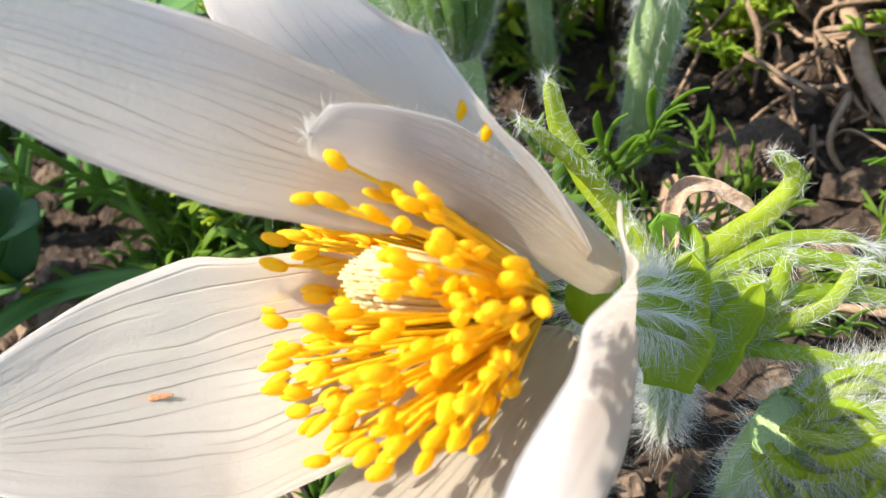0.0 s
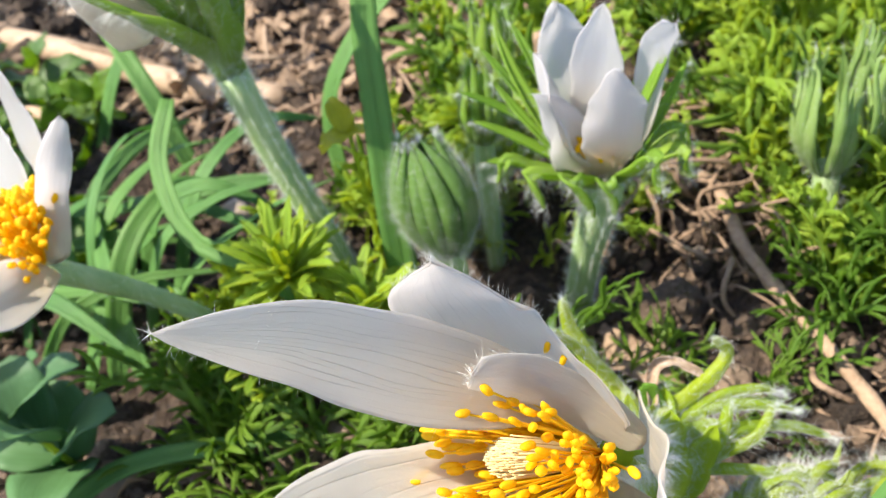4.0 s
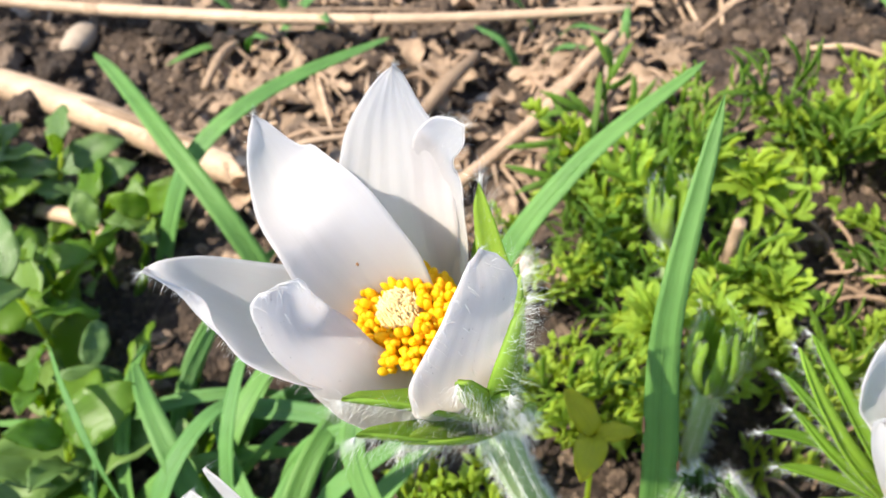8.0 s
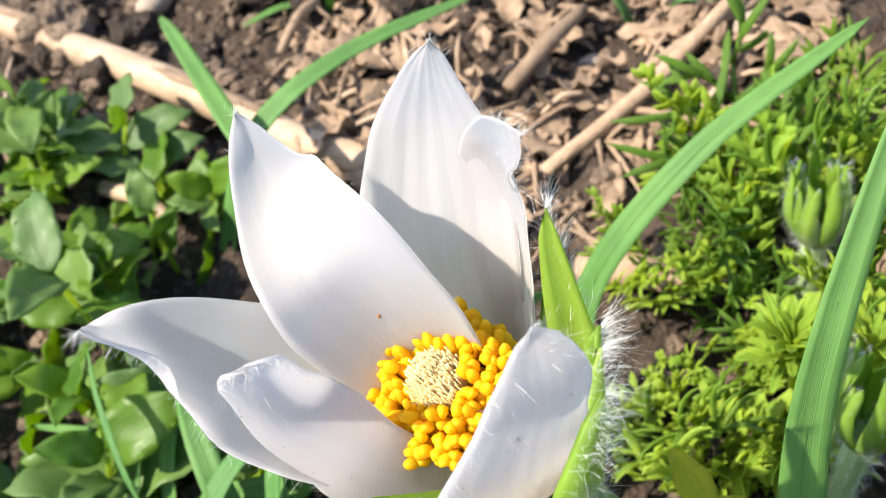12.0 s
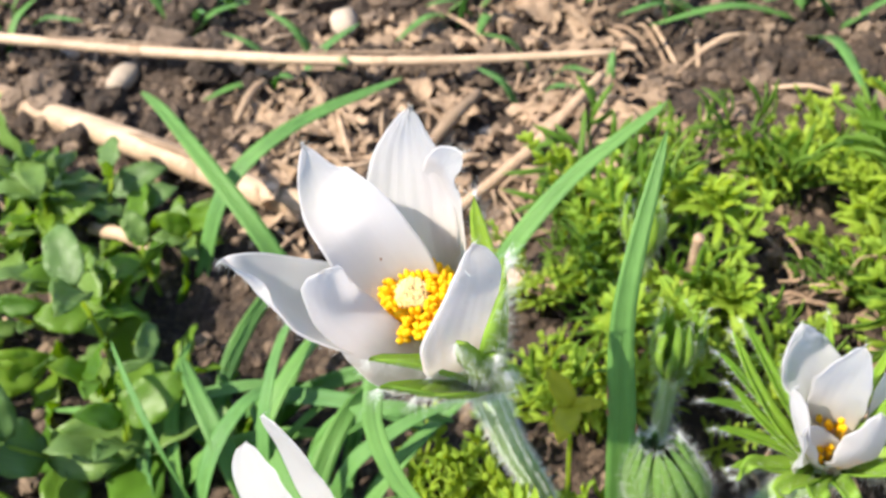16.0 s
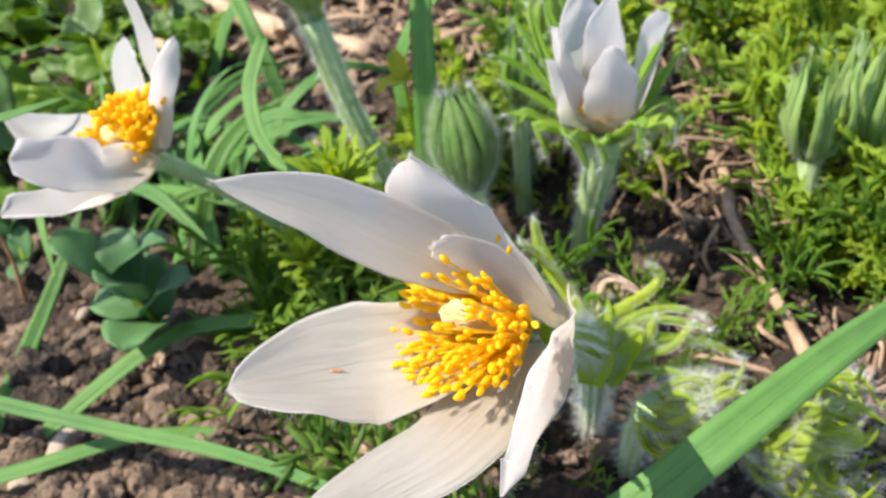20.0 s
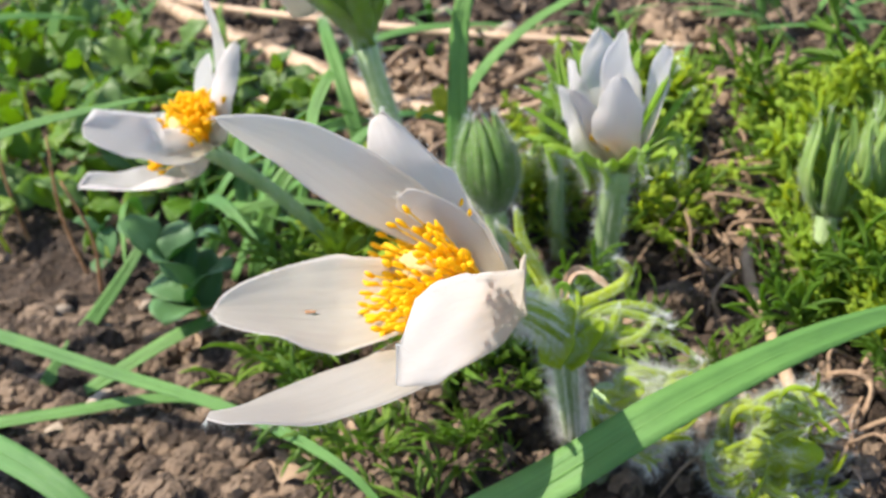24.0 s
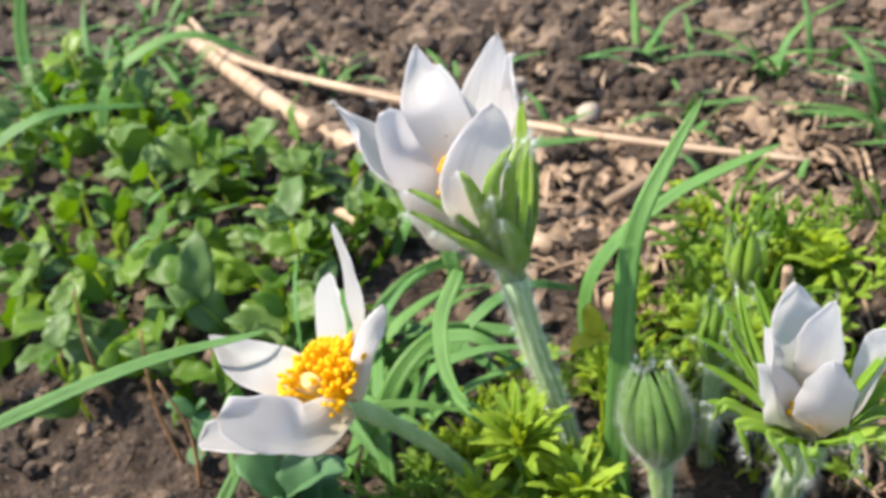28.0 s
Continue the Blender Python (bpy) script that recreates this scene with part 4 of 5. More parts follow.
# ---------------------------------------------------------------- feathery leaves
def fern_mesh(seed, mat, lobes=3, pairs=3, narrow=1.0, long=1.0):
    """A feathery leaf 1 long, which grows along +y and arches, with narrow forked lobes."""
    r = np.random.default_rng(seed)
    line = [(0, 0, 0), (0.03 * r.normal(), 0.3, 0.06), (0.05 * r.normal(), 0.6, 0.05), (0.06 * r.normal(), 0.85, -0.02)]
    pieces = [tube(line, [0.022, 0.016, 0.009], 5, 8)]
    mid = spline(line, 20)
    for k in range(pairs + 1):
        p = mid[min(int((0.30 + 0.7 * k / pairs) * 20), 20)]
        for sd in (-1, 1) if k < pairs else (0,):
            ang = radians(58 - 10 * k) * sd + r.normal() * 0.15
            ln = (0.40 - 0.05 * k) * r.uniform(0.8, 1.2) * long
            d = unit(vec(math.sin(ang), math.cos(ang), 0.25 + 0.2 * r.normal()))
            pieces.append(tube([p, p + d * ln * 0.55], [0.013, 0.009], 4, 2))
            for q in range(lobes):
                f = 0.35 + 0.65 * q / max(lobes - 1, 1)
                a2 = (q - (lobes - 1) / 2) * 0.55 + r.normal() * 0.12
                root = p + d * ln * 0.5 * f
                d2 = unit(vec(d[0] * math.cos(a2) - d[1] * math.sin(a2), d[0] * math.sin(a2) + d[1] * math.cos(a2), d[2] + 0.3 * r.normal()))
                tip = root + d2 * ln * r.uniform(0.5, 0.8)
                pieces.append(sheet(root, tip, (0.3 * r.normal(), 0.3 * r.normal(), 1), 0.017 * narrow, 5, 2, bow=-0.12, cup=0.0, prof=(0.35, 0.4), foot=0.5, thick=0.006, fold=0.45, ripple=0))
    v, f, u = joined(pieces)
    return mesh_of(v, f, mat, u)


FERNS = [fern_mesh(k, FERN, 5, 5, 1.15, 0.66) for k in range(5)] + [fern_mesh(20 + k, FERN, 4, 4, 1.3, 0.80) for k in range(4)]
FERNS_SHADE = [fern_mesh(40 + k, FERN_SHADE, 4, 3, 1.1, 1.2) for k in range(4)]


def fern_clump(x, y, count, size, label, seed, kinds=FERNS, tilt=(25, 75), spread=1.0, toward=None, height0=0.0):
    r = np.random.default_rng(seed)
    cl = thing("leaf_clump", label=label, category="plant", group="feathery leaf clumps")
    for k in range(count):
        a = r.uniform(0, 2 * math.pi) if toward is None else toward + r.normal() * 0.5
        el = radians(r.uniform(*tilt))
        s = size * r.uniform(0.55, 1.3)
        px, py = x + r.normal() * spread * 0.5, y + r.normal() * spread * 0.5
        m = at_cm((px, py, height(px, py) - 0.2 + height0)) @ Matrix.Rotation(a, 4, "Z") @ Matrix.Rotation(el, 4, "X") @ Matrix.Rotation(r.normal() * 0.5, 4, "Y") @ Matrix.Diagonal((s, s, s, 1))
        part("leaf", kinds[int(r.integers(len(kinds)))], cl, m=m)


CLUMPS = [
    (2.0, -4.6, 12, 3.4), (3.6, -3.4, 12, 3.2), (5.6, -3.6, 12, 3.4), (6.9, -2.4, 12, 3.2), (9.0, -3.0, 12, 3.2), (11.0, -2.6, 12, 3.4), (11.6, -5.2, 12, 3.4),
    (13.2, -4.0, 10, 3.2), (8.2, -6.6, 10, 3.2), (5.6, -6.8, 10, 3.0), (3.4, -6.4, 10, 3.0), (10.6, -7.4, 12, 3.6), (12.8, -7.6, 12, 3.6), (10.6, -11.2, 16, 3.6), (12.2, -12.4, 14, 3.8),
    (10.8, -13.6, 16, 2.6), (9.9, -12.9, 14, 2.4), (11.2, -15.0, 12, 2.6), (13.2, -9.8, 12, 3.8), (9.6, -9.4, 10, 2.6), (4.0, -9.2, 12, 3.0), (2.4, -8.4, 10, 3.0), (6.4, -9.2, 10, 2.8), (15.0, -6.0, 10, 3.4), (14.8, -2.0, 10, 3.0), (1.0, -7.2, 8, 2.6),
]
for k, (x, y, n, s) in enumerate(CLUMPS):
    if math.hypot(x - 8.3, y - -5.9) < 1.7:  # a bare patch
        continue
    wide = (0.75, 1.15, 0.9, 0.6, 1.05)[k % 5]
    fern_clump(x, y, int(n * (1.05 if k % 4 else 0.6)), s * wide, "bright green feathery pasque-flower leaves in the sun", 100 + k, FERNS + FERNS_SHADE, (30, 80), 0.8)
for k, (x, y, n, s) in enumerate([(0.2, -11.2, 13, 2.6), (0.9, -12.0, 9, 2.4), (-0.9, -10.6, 8, 2.4), (-2.0, -9.4, 8, 2.4), (1.9, -13.0, 8, 2.2)]):
    fern_clump(x, y, n, s, "fresh light-green narrow-lobed leaves round the flower stems", 200 + k, FERNS[5:], (35, 80), 0.6)
# clumps for the dark ground under the flowers, shade already in their colour
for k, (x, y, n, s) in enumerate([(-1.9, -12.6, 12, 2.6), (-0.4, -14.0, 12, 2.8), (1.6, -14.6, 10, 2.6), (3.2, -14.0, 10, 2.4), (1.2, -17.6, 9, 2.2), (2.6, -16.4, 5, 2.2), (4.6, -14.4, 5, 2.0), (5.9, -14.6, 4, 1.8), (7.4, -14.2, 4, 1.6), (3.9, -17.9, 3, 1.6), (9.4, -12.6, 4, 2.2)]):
    fern_clump(x, y, n, s, "feathery leaves below the flowers, dark green with shade put into the colour", 300 + k, FERNS_SHADE, (15, 60), 0.9)


# ---------------------------------------------------------------- grass blades
def blade(line, width, inner, label="long green grass blade", mat=GRASS, prof=(0.12, 0.45), fold=0.25, nu=26):
    sh = sheet(line[0], line[-1], inner, width, nu, 4, line=line, prof=prof, foot=0.7, cup=0.0, fold=fold, thick=0.02, ripple=0.01)
    me = mesh_of(*sh[:2], mat, sh[2])
    gp = thing("grass_plant", label=label, category="grass", group="single grasses")
    bl = part("blade", me, gp)
    k = len(sh[0]) // 2
    rows = sh[0][:k].reshape(nu + 1, -1, 3)
    centre = rows[: nu - 2, rows.shape[1] // 2]
    rib = tube(centre[::3], [0.022, 0.016, 0.006], 5, 18)
    part("midrib", mesh_of(*rib[:2], GRASS, rib[2]), bl)
    return gp, rows


tall, tall_rows = blade([(1.75, -12.2, -0.2), (1.85, -11.9, 2.5), (2.05, -11.4, 5.0), (2.35, -10.6, 7.1), (3.6, -8.95, 9.0)], 0.27, (-0.15, -1, 0.3), "tall upright grass blade with a brown-nicked edge")
for row, side, ln in ((15, 0, 0.16), (14, 0, 0.09), (13, -1, 0.12), (11, -1, 0.07)):
    me = mesh_of(*ellipsoid((0.022, 0.03, ln))[:2], BROWN)
    part("nick", me, tall, "dry brown nick in the edge", at_cm(tall_rows[row, side]) @ turned(tall_rows[row + 1, side] - tall_rows[row, side]))
blade([(1.6, -20.1, 0.1), (3.2, -20.2, 1.3), (4.7, -20.0, 2.2), (6.5, -19.1, 2.95), (8.5, -17.7, 3.15), (10.6, -16.2, 2.95)], 0.36, (-0.1, -0.55, 1.0), "broad arching green grass blade with a smooth edge")
blade([(-12.0, -14.2, 1.2), (-8.0, -15.7, 1.6), (-4.6, -16.8, 1.55), (-1.4, -17.8, 1.5), (1.2, -19.0, 1.3), (2.6, -19.9, 0.2)], 0.15, (0.1, -0.6, 1), "long narrow green grass blade over bare soil")
blade([(-10, -17.6, 1.7), (-6.0, -19.3, 2.0), (-3.3, -20.4, 1.9), (-1.2, -21.2, 0.4)], 0.3, (0.1, -0.3, 1), "broad green grass blade low over the soil")
blade([(-11.5, -15.6, 5.0), (-7.6, -13.2, 5.6), (-4.89, -12.13, 5.77)], 0.16, (0.2, -0.5, 1), "pale green grass blade tip beside a flower")
blade([(-8.5, -17.6, 0.5), (-6.0, -17.0, 0.6), (-3.9, -16.3, 0.5), (-1.6, -16.2, 0.2)], 0.2, (0, 0, 1), "dull grey-green grass blade lying on soil")
blade([(-6.4, -15.8, 0.2), (-3.8, -13.9, 0.9), (-1.4, -13.7, 0.8), (0.2, -13.2, 0.0)], 0.2, (0, -0.4, 1))
blade([(-7.6, -15.6, 0.2), (-7.3, -12.0, 1.0), (-6.8, -10.4, 2.0)], 0.2, (0.5, -0.4, 1))
blade([(0.6, -6.6, 0.2), (0.9, -6.2, 3.0), (2.8, -5.5, 4.8), (5.45, -4.7, 5.8)], 0.24, (-0.6, -0.6, 1))
blade([(-1.75, -8.9, 5.0), (-2.1, -9.8, 4.2), (-1.6, -11.2, 3.4), (-0.5, -11.9, 3.0), (0.6, -12.0, 0.2)], 0.2, (-0.3, -1, 0.5), "short arching grass blade beside a flower stem")
blade([(-3.4, -3.6, -0.1), (-4.2, -2.2, 2.2), (-5.2, -0.2, 3.2), (-6.4, 2.6, 3.3), (-7.4, 5.0, 2.6)], 0.26, (0.3, -0.5, 1), "long arching grass blade over dry straw")
blade([(-6.6, -1.0, -0.1), (-5.0, -0.1, 2.4), (-3.0, 1.0, 3.0), (0.4, 2.6, 2.6)], 0.24, (-0.2, -0.5, 1), "long arching grass blade over dry straw")
blade([(-25.5, -2.5, -0.1), (-24.0, 1.2, 3.0), (-21.6, 3.4, 4.2), (-19.0, 6.4, 3.2)], 0.32, (0.3, -0.4, 1), "long arching grass blade among herbs")
blade([(-31.0, 14.0, -0.1), (-31.6, 15.8, 4.0), (-31.0, 18.0, 8.0)], 0.4, (0.3, -1, 0.2), "upright grass blade among herbs")
blade([(-24.0, 9.0, -0.1), (-23.0, 10.2, 3.0), (-19.8, 12.2, 4.2), (-17.0, 13.6, 2.4)], 0.34, (0.1, -0.5, 1), "long arching grass blade among herbs")
rb = np.random.default_rng(41)
for k in range(29):
    a = (rb.uniform(-8.8, -3.2), rb.uniform(-11.0, -8.0)) if k < 15 else (rb.uniform(-8.6, -4.6), rb.uniform(-8.6, -5.2))
    turn = rb.normal() * 0.95 + 0.75
    ln = rb.uniform(3.2, 5.6)
    b = (a[0] + math.cos(turn) * ln, a[1] + math.sin(turn) * ln)
    top = rb.uniform(1.6, 3.0) if k < 15 else rb.uniform(1.0, 1.9)
    blade([(a[0], a[1], -0.1), (a[0] * 0.7 + b[0] * 0.3, a[1] * 0.7 + b[1] * 0.3, top * 0.8), (a[0] * 0.35 + b[0] * 0.65, a[1] * 0.35 + b[1] * 0.65, top), (b[0], b[1], top * rb.uniform(0.5, 1.0))], rb.uniform(0.10, 0.27), (rb.normal() * 0.6, -0.5 + 0.4 * rb.normal(), 1.0), "arching dark green grass blade in shade")


def grass_tuft(x, y, count, length, seed, spread=0.8, lean=(25, 70)):
    r = np.random.default_rng(seed)
    tf = thing("grass_tuft", label="loose tuft of green grass blades on bare soil", category="grass", group="grass tufts")
    for _ in range(count):
        a, el = r.uniform(0, 6.28), radians(r.uniform(*lean))
        ln = length * r.uniform(0.6, 1.2)
        px, py = x + r.normal() * spread, y + r.normal() * spread
        z = height(px, py) - 0.2
        d = vec(math.cos(a) * math.cos(el), math.sin(a) * math.cos(el), math.sin(el))
        sg = unit(vec(d[0], d[1], 0.01))
        sh = sheet((0, 0, 0), (0, 0, 0.1), unit(vec(-d[0], -d[1], 0.8)), 0.16 * r.uniform(0.7, 1.4), 12, 2, line=[vec(px, py, z), vec(px, py, z) + d * ln * 0.5, vec(px, py, z) + d * ln * 0.8 + sg * ln * 0.25 - vec(0, 0, 0.12 * ln)], prof=(0.12, 0.5), foot=0.7, cup=0, fold=0.3, thick=0.012, ripple=0)
        part("blade", mesh_of(*sh[:2], GRASS, sh[2]), tf)


for k, (x, y, n, ln) in enumerate([(11.0, 7.0, 16, 5.5), (14.5, 5.0, 14, 5.5), (17.5, 8.5, 14, 6), (7.0, 13.0, 10, 5), (3.0, 8.6, 7, 3.5), (-2.5, 7.5, 6, 3.5), (-6.5, 12.5, 7, 3.0), (1.5, 15.5, 8, 4), (13.0, 14.0, 12, 6), (-14.0, 15.0, 8, 3.5), (-20.0, 10.0, 9, 5), (-17.0, -3.0, 8, 5), (5.0, 4.0, 5, 2.6), (20.0, 3.0, 12, 5), (-24.0, 18.0, 10, 5)]):
    grass_tuft(x, y, n, ln, 500 + k)


# ---------------------------------------------------------------- broad-leaved herbs
def broad_leaf(seed, mat, ratio=0.32, ripple=0.05, tip=0.75):
    r = np.random.default_rng(seed)
    sh = sheet((0, 0, 0), (0, 1, 0.0), (0.05 * r.normal(), 0, 1), ratio, 12, 6, bow=-0.05, cup=0.05, curl=-0.10, prof=(0.5, tip), foot=0.1, thick=0.012, fold=0.16, ripple=ripple)
    return mesh_of(*sh[:2], mat, sh[2])


BROAD = [broad_leaf(60 + k, HERB, 0.24 + 0.03 * k) for k in range(4)]
MIXED = BROAD + [broad_leaf(66 + k, HERB_SHEEN, 0.25 + 0.03 * k) for k in range(3)]
ROUND = [broad_leaf(80 + k, SAGE, 0.33 + 0.03 * k, 0.015, 0.5) for k in range(3)]


def herb(x, y, pairs, size, tall, label, seed, kinds=BROAD, lean=(0, 0), tilt=(-15, 65), sway=0.6):
    r = np.random.default_rng(seed)
    hb = thing("herb_plant", label=label, category="plant", group="broad-leaved herbs")
    z = height(x, y) - 0.2
    top = vec(x + lean[0] + r.normal() * 0.5, y + lean[1] + r.normal() * 0.5, z + tall)
    line = spline([vec(x, y, z), (vec(x, y, z) + top) / 2 + vec(r.normal() * 0.2, r.normal() * 0.2, 0.2), top], 10)
    tb = tube(line, [0.07, 0.05], 6, 8)
    part("stem", mesh_of(*tb[:2], FERN, tb[2]), hb)
    for k in range(pairs):
        p = line[int(3 + 7 * k / max(pairs - 1, 1))] if pairs > 1 else line[10]
        a = k * 1.57 + r.uniform(-0.3, 0.3)
        for sd in (0, math.pi):
            s = size * r.uniform(0.7, 1.15) * (1 - 0.25 * k / pairs)
            m = at_cm(p) @ Matrix.Rotation(a + sd, 4, "Z") @ Matrix.Rotation(radians(r.uniform(*tilt)), 4, "X") @ Matrix.Rotation(r.normal() * sway, 4, "Y") @ Matrix.Diagonal((s, s, s, 1))
            part("leaf", kinds[int(r.integers(len(kinds)))], hb, m=m)


rh = np.random.default_rng(17)
placed = [(-11.8, 1.4), (-10.2, -0.4), (-10.9, -1.3), (-8.9, -3.1), (-10.5, -3.3), (-9.0, -4.8), (-13.5, 4.0), (-12.5, -0.9), (-12.2, -4.8), (-10.1, -6.1), (-10.6, -7.7)]
tries = 0
while len(placed) < 78 and tries < 4000:
    tries += 1
    x, y = rh.uniform(-30, -4.2), rh.uniform(-9, 18)
    if y > -1.8 - 0.78 * (x + 4.4) or (x > -8.6 and y > -5) or (x > -9 and y < -4) or (x > -11 and y < -7):
        continue
    if any((x - a) ** 2 + (y - b) ** 2 < 1.85**2 for a, b in placed):
        continue
    placed.append((x, y))
for k, (x, y) in enumerate(placed):
    herb(x, y, 2 + k % 2, 1.35 + 1.35 * rh.random() ** 1.3, (1.9 if k % 2 else 0.6) + 1.6 * rh.random() * (0.4 if y > -3.0 - 0.78 * (x + 4.4) else 1), "low herb with glossy green pointed leaves", 700 + k, MIXED)
for k, (x, y) in enumerate([(-11.9, 5.0), (-10.7, 3.7), (-9.4, 2.4), (-10.6, 1.6), (-8.3, 0.9), (-9.2, -0.5), (-7.7, -1.1), (-8.4, -2.3), (-12.0, 2.6), (-7.1, 0.1), (-6.9, -4.6), (-7.9, -6.3), (-6.0, -6.4)]):
    herb(x, y, 3 + k % 2, 1.5 + 0.25 * (k % 3), 1.1 + 0.3 * (k % 4), "low herb with glossy green pointed leaves on shaded soil", 740 + k, MIXED, (0, 0), (-10, 50))
herb(-4.6, -13.0, 4, 1.75, 1.9, "young herb with rounded grey-green leaves on soil", 790, ROUND, (0, 0), (10, 60), 0.3)
herb(-5.6, -11.8, 2, 1.2, 1.2, "small herb seedling with rounded grey-green leaves", 791, ROUND)
herb(-9.0, -10.4, 2, 0.9, 0.8, "small herb seedling with rounded grey-green leaves", 792, ROUND)


rf = np.random.default_rng(77)
for k in range(26):
    x, y = rf.uniform(-60, -22), rf.uniform(2, 46)
    grass_tuft(x, y, 9, 7, 900 + k, 1.6, (10, 60))
for k in range(16):
    x, y = rf.uniform(-12, 30), rf.uniform(20, 50)
    grass_tuft(x, y, 7, 6, 950 + k, 1.6, (15, 60))


# ---------------------------------------------------------------- straw, roots and litter
def stalk(name, pts, radii, mat, label, category, group="", rough=0.03, n=10, steps=24):
    tb = tube(pts, radii, n, steps, rough)
    return tagged(new(name, mesh_of(*tb[:2], mat, tb[2])), label, category, group)


def straw(name, pts, radii, mat, label, category, group=""):
    st = thing(name, label=label, category=category, group=group)
    tb = tube(pts, radii, 14, 60, 0.012)
    part("stem", mesh_of(*tb[:2], mat, tb[2]), st)
    line = spline(pts, 60)
    for i in (7, 22, 36, 49):
        r = float(np.interp(i / 60, np.linspace(0, 1, len(radii)), radii))
        d = line[i + 1] - line[i - 1]
        nd = tube([line[i] - 0.2 * d, line[i], line[i] + 0.2 * d], [r * 1.01, r * 1.06, r * 1.0], 14, 6, 0.01)
        part("node", mesh_of(*nd[:2], TWIG, nd[2]), st, "darker ring-shaped node")
    for i in (12, 30, 44):  # torn strips of the dry sheath
        r = float(np.interp(i / 60, np.linspace(0, 1, len(radii)), radii))
        sh = sheet(line[i] + (0, 0, r), line[i + 8] + (0.1, 0.1, r * 1.02), (0, 0, 1), r * 0.35, 10, 4, bow=-0.02, cup=-0.5, prof=(0.2, 0.5), ragged=0.15, thick=0.02, ripple=0.05)
        part("sheath", mesh_of(*sh[:2], LITTER, sh[2]), st, "torn dry sheath strip")


straw("straw_stalk", [(-27.3, 24.4, 0.5), (-17.0, 13.2, 0.5), (-13.3, 9.7, 0.45), (-9.3, 6.2, 0.45), (-6.2, 3.3, 0.4), (-4.2, 1.4, 0.35), (-1.0, -0.6, 0.2)], [0.5, 0.49, 0.48, 0.48, 0.47, 0.46, 0.46, 0.42, 0.38], STRAW, "thick pale dry straw stalk lying on the ground", "straw", "dry stalks")
straw("straw_stalk", [(-27.0, 25.2, 1.0), (-20.5, 17.4, 1.1), (-10.0, 10.6, 1.2), (-2.5, 6.7, 1.2), (2.0, 5.0, 1.1), (7.2, 3.6, 0.9)], [0.16, 0.2, 0.2, 0.12], STRAW, "thin long dry straw stalk lying across the soil", "straw", "dry stalks")
stalk("dry_twig", [(0.8, -1.2, 0.5), (3.4, 0.3, 0.7), (6.4, 2.6, 1.0)], [0.16, 0.2, 0.14], TWIG, "thin brown dry twig lying on soil", "twig", "dry stalks")
stalk("dry_twig", [(5.5, -5.6, 0.0), (5.5, -6.4, 2.0), (5.5, -6.66, 3.5)], [0.16, 0.15, 0.12], TWIG, "short upright pinkish-brown dry stalk among leaves", "twig", "dry stalks")
stalk("dry_root", [(7.4, -8.0, 0.5), (8.2, -9.6, 0.9), (8.1, -11.6, 0.8), (8.3, -13.6, 0.8), (8.6, -15.8, 0.7), (8.8, -17.4, 0.0)], [0.13, 0.14, 0.12, 0.11], TWIG, "rough brown dry root winding over the soil", "root", "dry roots", 0.12)
rr = np.random.default_rng(23)
for k in range(110):
    x, y = (7.8 + rr.normal() * 0.7, -8.8 + rr.normal() * 1.9) if k < 75 else (9.4 + rr.normal() * 0.8, -16.2 + rr.normal() * 0.8)
    a, ln = rr.uniform(0, 6.28), rr.uniform(0.6, 2.2)
    z = height(x, y) + rr.uniform(0.0, 1.0 if k < 75 else 0.2)
    w = [rr.normal() * 0.25 for _ in range(4)]
    thick = rr.uniform(0.022, 0.055)
    line = [(x, y, z), (x + math.cos(a) * ln * 0.35 + w[0], y + math.sin(a) * ln * 0.35 + w[1], z + rr.uniform(-0.1, 0.5)), (x + math.cos(a) * ln * 0.7 + w[2], y + math.sin(a) * ln * 0.7 + w[3], z + rr.uniform(-0.2, 0.3)), (x + math.cos(a) * ln, y + math.sin(a) * ln, height(x, y) - 0.2)]
    stalk("dry_root", line, [thick, thick * 1.1, thick * 0.7], ROOT, "thin tangled brown dry root on the soil", "root", "dry roots", 0.1, 6, 12)
for k in range(70):
    x, y = rr.uniform(-16, 14), rr.uniform(-1, 15)
    a, ln = rr.uniform(0, 6.28), rr.uniform(1.0, 3.6)
    z = height(x, y)
    stalk("straw_bit", [(x, y, z), (x + math.cos(a) * ln / 2, y + math.sin(a) * ln / 2, z + 0.25), (x + math.cos(a) * ln, y + math.sin(a) * ln, z)], [0.07, 0.08, 0.04], STRAW if k % 3 else TWIG, "broken bit of dry straw on the soil", "straw", "straw bits", 0.05, 6, 6)
for a, b, c in (((-9.6, -10.6, -0.2), (-9.9, -10.4, 2.0), (-9.6, -10.2, 4.2)), ((-8.9, -11.2, -0.2), (-8.7, -11.0, 1.6), (-9.1, -10.9, 3.2)), ((-13.0, -8.6, -0.2), (-13.1, -8.4, 2.2), (-12.8, -8.3, 4.0))):
    stalk("dry_weed", [a, b, c], [0.06, 0.05, 0.03], BROWN, "thin rust-brown dry weed stalk standing in soil", "dry weed", "dry weeds", 0.05, 6, 8)
yl = thing("herb_plant", label="small seedling with one yellowing leaf by a flower stem", category="plant", group="broad-leaved herbs")
tb = tube([(1.3, -10.2, -0.2), (1.4, -10.3, 2.4), (1.45, -10.5, 4.4)], [0.05, 0.04], 6, 8)
part("stem", mesh_of(*tb[:2], FERN, tb[2]), yl)
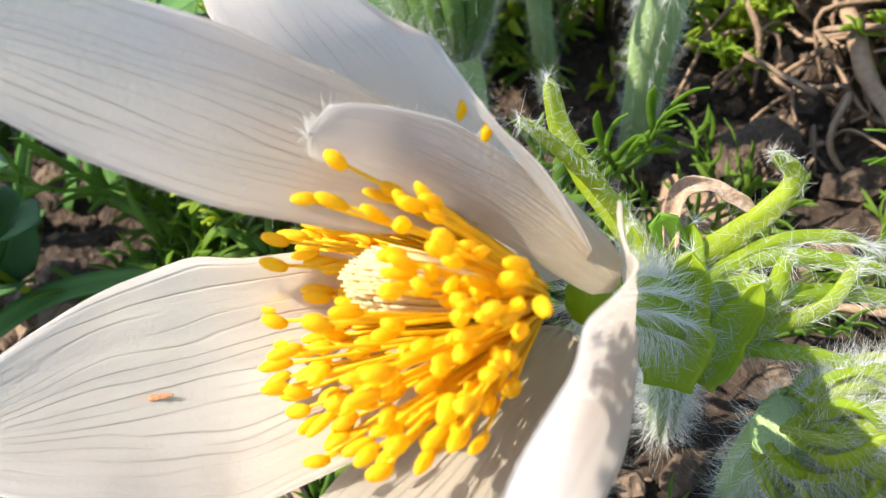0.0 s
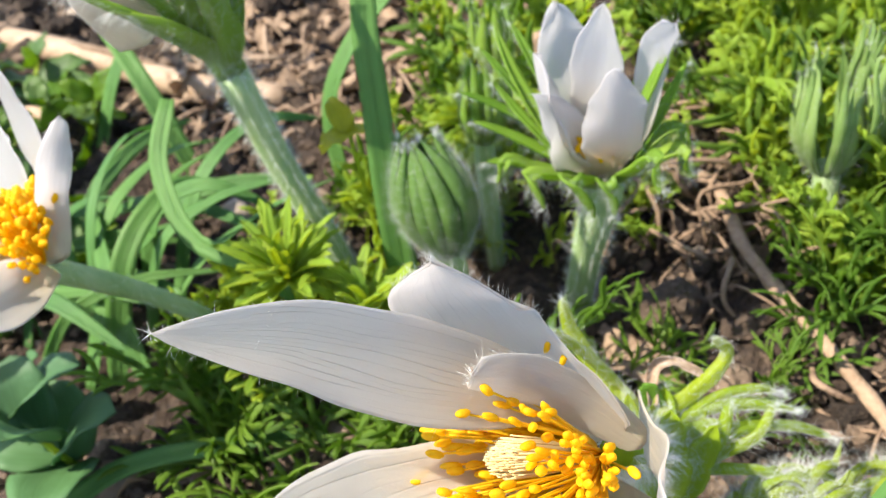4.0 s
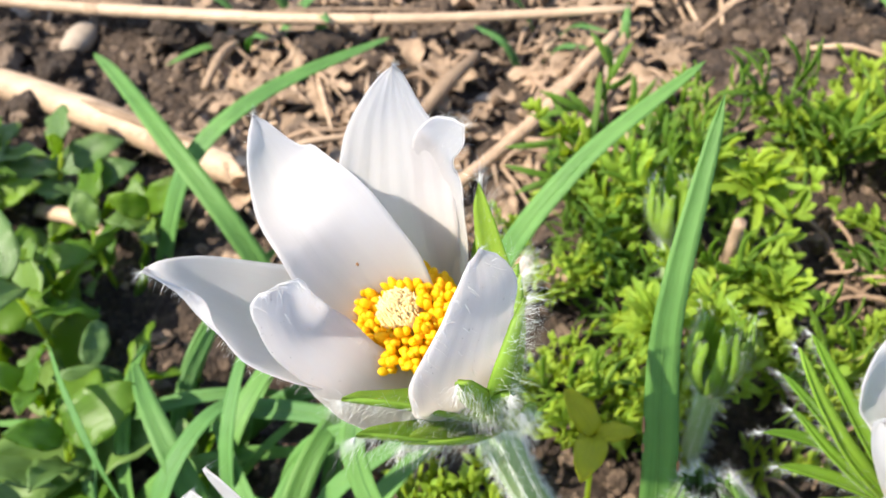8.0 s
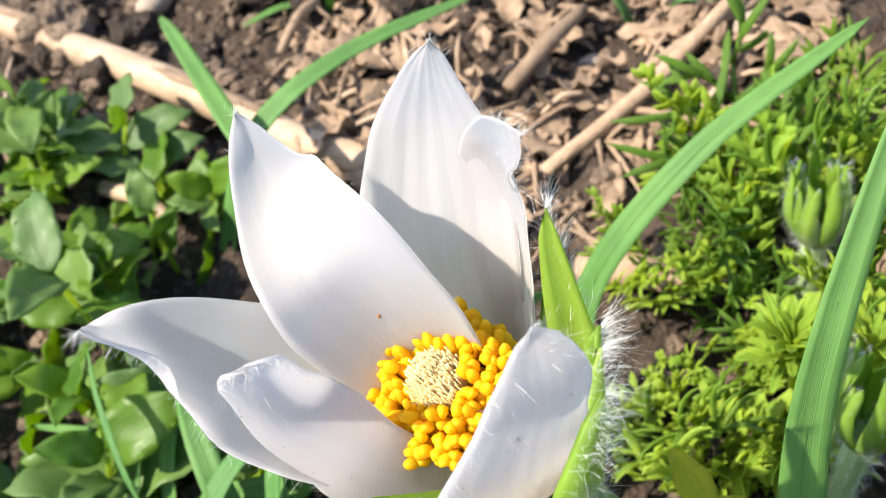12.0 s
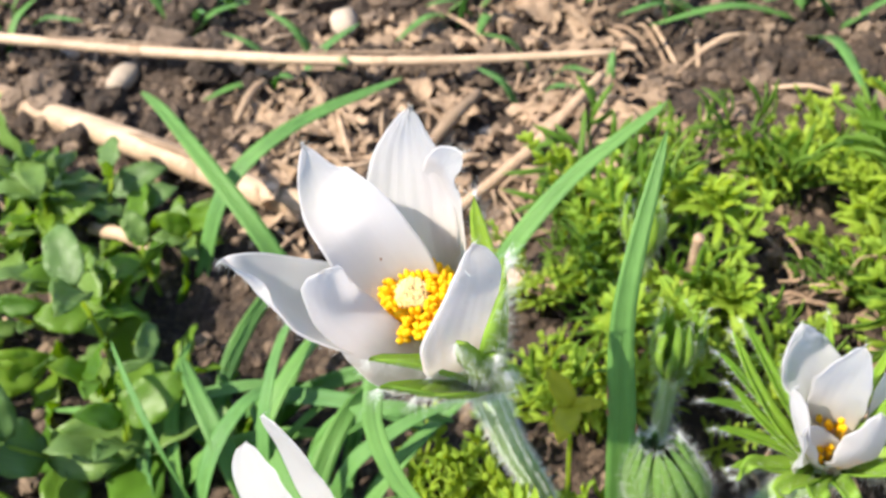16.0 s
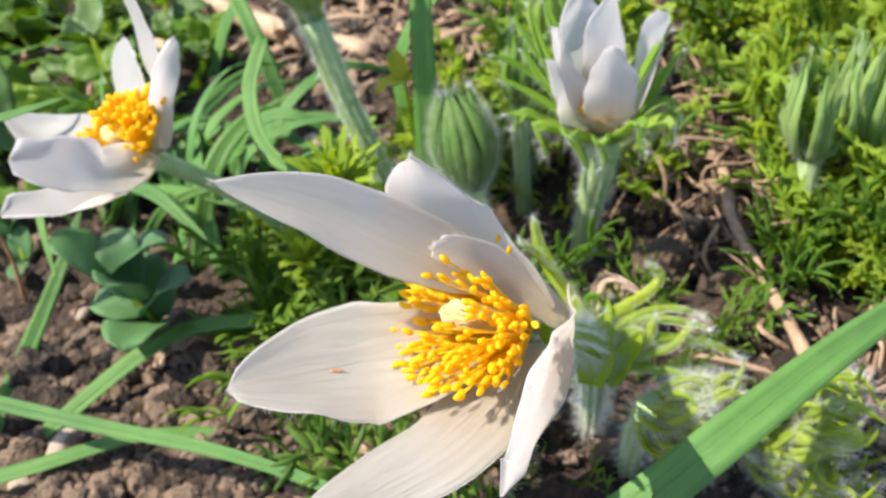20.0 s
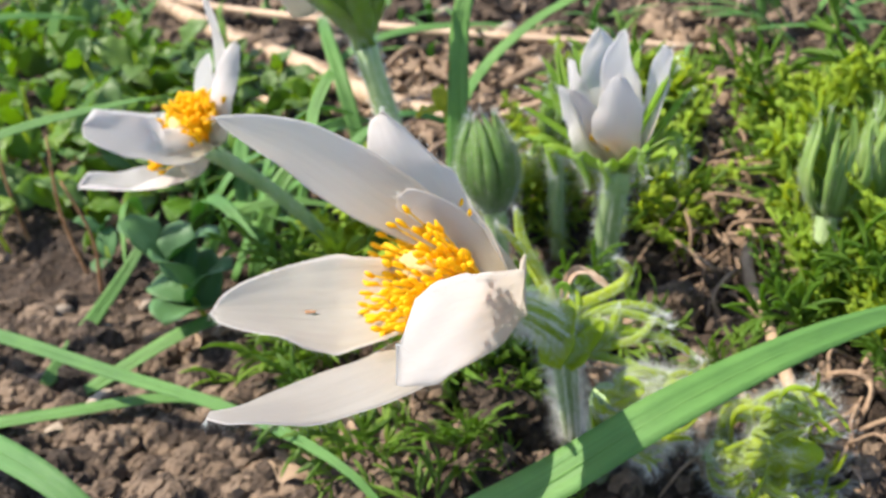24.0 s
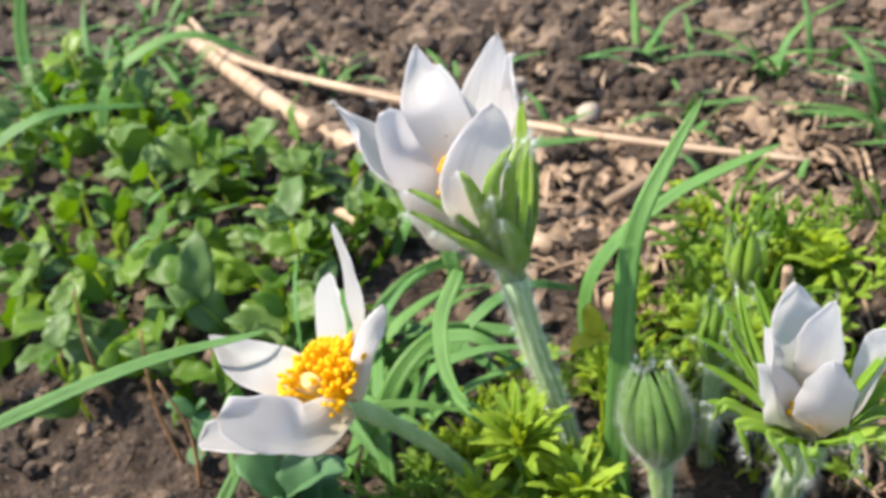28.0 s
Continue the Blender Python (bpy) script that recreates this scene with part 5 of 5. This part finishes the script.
for turn, tilt, s in ((2.6, 0.3, 0.9), (0.4, 0.6, 0.8), (4.4, 0.2, 0.6)):
    part("leaf", broad_leaf(int(turn * 10), YELLOWING, 0.27), yl, "yellow-green leaf", at_cm((1.45, -10.5, 4.4)) @ Matrix.Rotation(turn, 4, "Z") @ Matrix.Rotation(tilt, 4, "X") @ Matrix.Diagonal((s, s, s, 1)))
rl = np.random.default_rng(57)
LITTER_LEAVES = []
for k in range(6):
    sh = sheet((0, -0.5, 0), (0.1 * rl.normal(), 0.5, 0.1), (0.1, 0, 1), 0.16 + 0.05 * (k % 3), 12, 6, bow=-0.12 * rl.random(), cup=0.4 * rl.random(), curl=0.3 * rl.normal(), prof=(0.4, 0.5), foot=0.2, thick=0.015, ripple=0.12, ragged=0.18, fold=0.2)
    LITTER_LEAVES.append(mesh_of(*sh[:2], LITTER, sh[2]))
for k in range(290):
    x, y = (rl.uniform(-5, 8), rl.uniform(-2.5, 9)) if k < 90 or k >= 150 else (rl.uniform(-20, 16), rl.uniform(6, 22)) if k < 125 else (rl.uniform(-9, 9), rl.uniform(-20, -12))
    s = rl.uniform(0.5, 1.7)
    ob = new("dry_leaf", LITTER_LEAVES[k % 6])
    ob.matrix_basis = at_cm((x, y, height(x, y) + 0.08)) @ Matrix.Rotation(rl.uniform(0, 6.28), 4, "Z") @ Matrix.Rotation(rl.normal() * 0.3, 4, "X") @ Matrix.Rotation(rl.normal() * 0.3, 4, "Y") @ Matrix.Diagonal((s, s, s, 1))
    tagged(ob, "curled tan scrap of dry leaf on the soil", "dry leaf", "dry leaf scraps")
for k in range(190):
    x, y = rl.uniform(-5, 9), rl.uniform(-3, 9)
    a, ln = rl.uniform(0, 6.28), rl.uniform(0.8, 2.8)
    z = height(x, y)
    stalk("straw_bit", [(x, y, z), (x + math.cos(a) * ln / 2, y + math.sin(a) * ln / 2, z + rl.uniform(0.1, 0.4)), (x + math.cos(a) * ln, y + math.sin(a) * ln, z + 0.05)], [0.05, 0.07, 0.03], ROOT if k % 2 else LITTER, "broken bit of dry straw on the soil", "straw", "straw bits", 0.05, 6, 6)


def rosette(x, y, z, count, reach, seed):
    r = np.random.default_rng(seed)
    ro = thing("leaf_rosette", label="fresh light-green rosette of narrow radiating leaf lobes", category="plant", group="leaf rosettes")
    tb = tube([(x, y, height(x, y) - 0.2), (x + 0.1, y, z * 0.5), (x, y, z)], [0.09, 0.07], 6, 8)
    part("stem", mesh_of(*tb[:2], FERN, tb[2]), ro)
    for k in range(count):
        a, el = k * 2.39996, radians(r.uniform(5, 75))
        d = vec(math.cos(a) * math.cos(el), math.sin(a) * math.cos(el), math.sin(el))
        ln = reach * r.uniform(0.65, 1.1)
        sh = sheet(vec(x, y, z), vec(x, y, z) + d * ln, unit(vec(-d[0] * 0.6, -d[1] * 0.6, 1)), 0.09 * r.uniform(0.8, 1.3), 12, 4, bow=-0.08, prof=(0.35, 0.35), foot=0.5, thick=0.02, fold=0.35, ripple=0.02, lean=0.05 * r.normal())
        part("lobe", mesh_of(*sh[:2], FERN, sh[2]), ro)
        if k % 3 == 0:
            side = unit(np.cross(d, (0, 0, 1)) + 0.6 * d)
            s2 = sheet(vec(x, y, z) + d * ln * 0.5, vec(x, y, z) + d * ln * 0.5 + side * ln * 0.4, (0, 0, 1), 0.06, 10, 4, bow=-0.08, prof=(0.3, 0.5), foot=0.5, thick=0.02, fold=0.35, ripple=0.02)
            part("lobe", mesh_of(*s2[:2], FERN, s2[2]), ro)


for k, (x, y, z, n, reach) in enumerate([(0.0, -12.3, 2.9, 40, 1.45), (1.1, -12.9, 2.2, 32, 1.3), (-0.9, -12.9, 1.6, 22, 1.2), (3.6, -7.6, 2.2, 34, 1.1), (6.0, -7.6, 2.0, 32, 1.0), (4.6, -7.9, 2.4, 32, 1.0), (6.6, -5.2, 2.4, 34, 1.1)]):
    rosette(x, y, z, n, reach, 1200 + k)
for a, b, r, m in (((1.0, -3.9, 0.5), (2.9, -5.0, 0.5), 0.34, TWIG), ((-9.6, 1.7, 0.5), (-7.6, 0.0, 0.5), 0.22, STRAW), ((-4.0, 7.0, 0.5), (-5.1, 5.3, 0.4), 0.16, LITTER), ((0.5, 1.5, 0.6), (2.7, 3.5, 0.7), 0.22, LITTER), ((3.2, 1.0, 0.4), (6.6, 2.4, 0.6), 0.15, LITTER)):
    mid = ((a[0] + b[0]) / 2 + 0.1, (a[1] + b[1]) / 2, a[2] + 0.25)
    stalk("straw_bit", [a, mid, b], [r * 0.9, r, r * 0.7], m, "thick broken piece of brown dry stalk", "straw", "straw bits", 0.05, 8, 10)
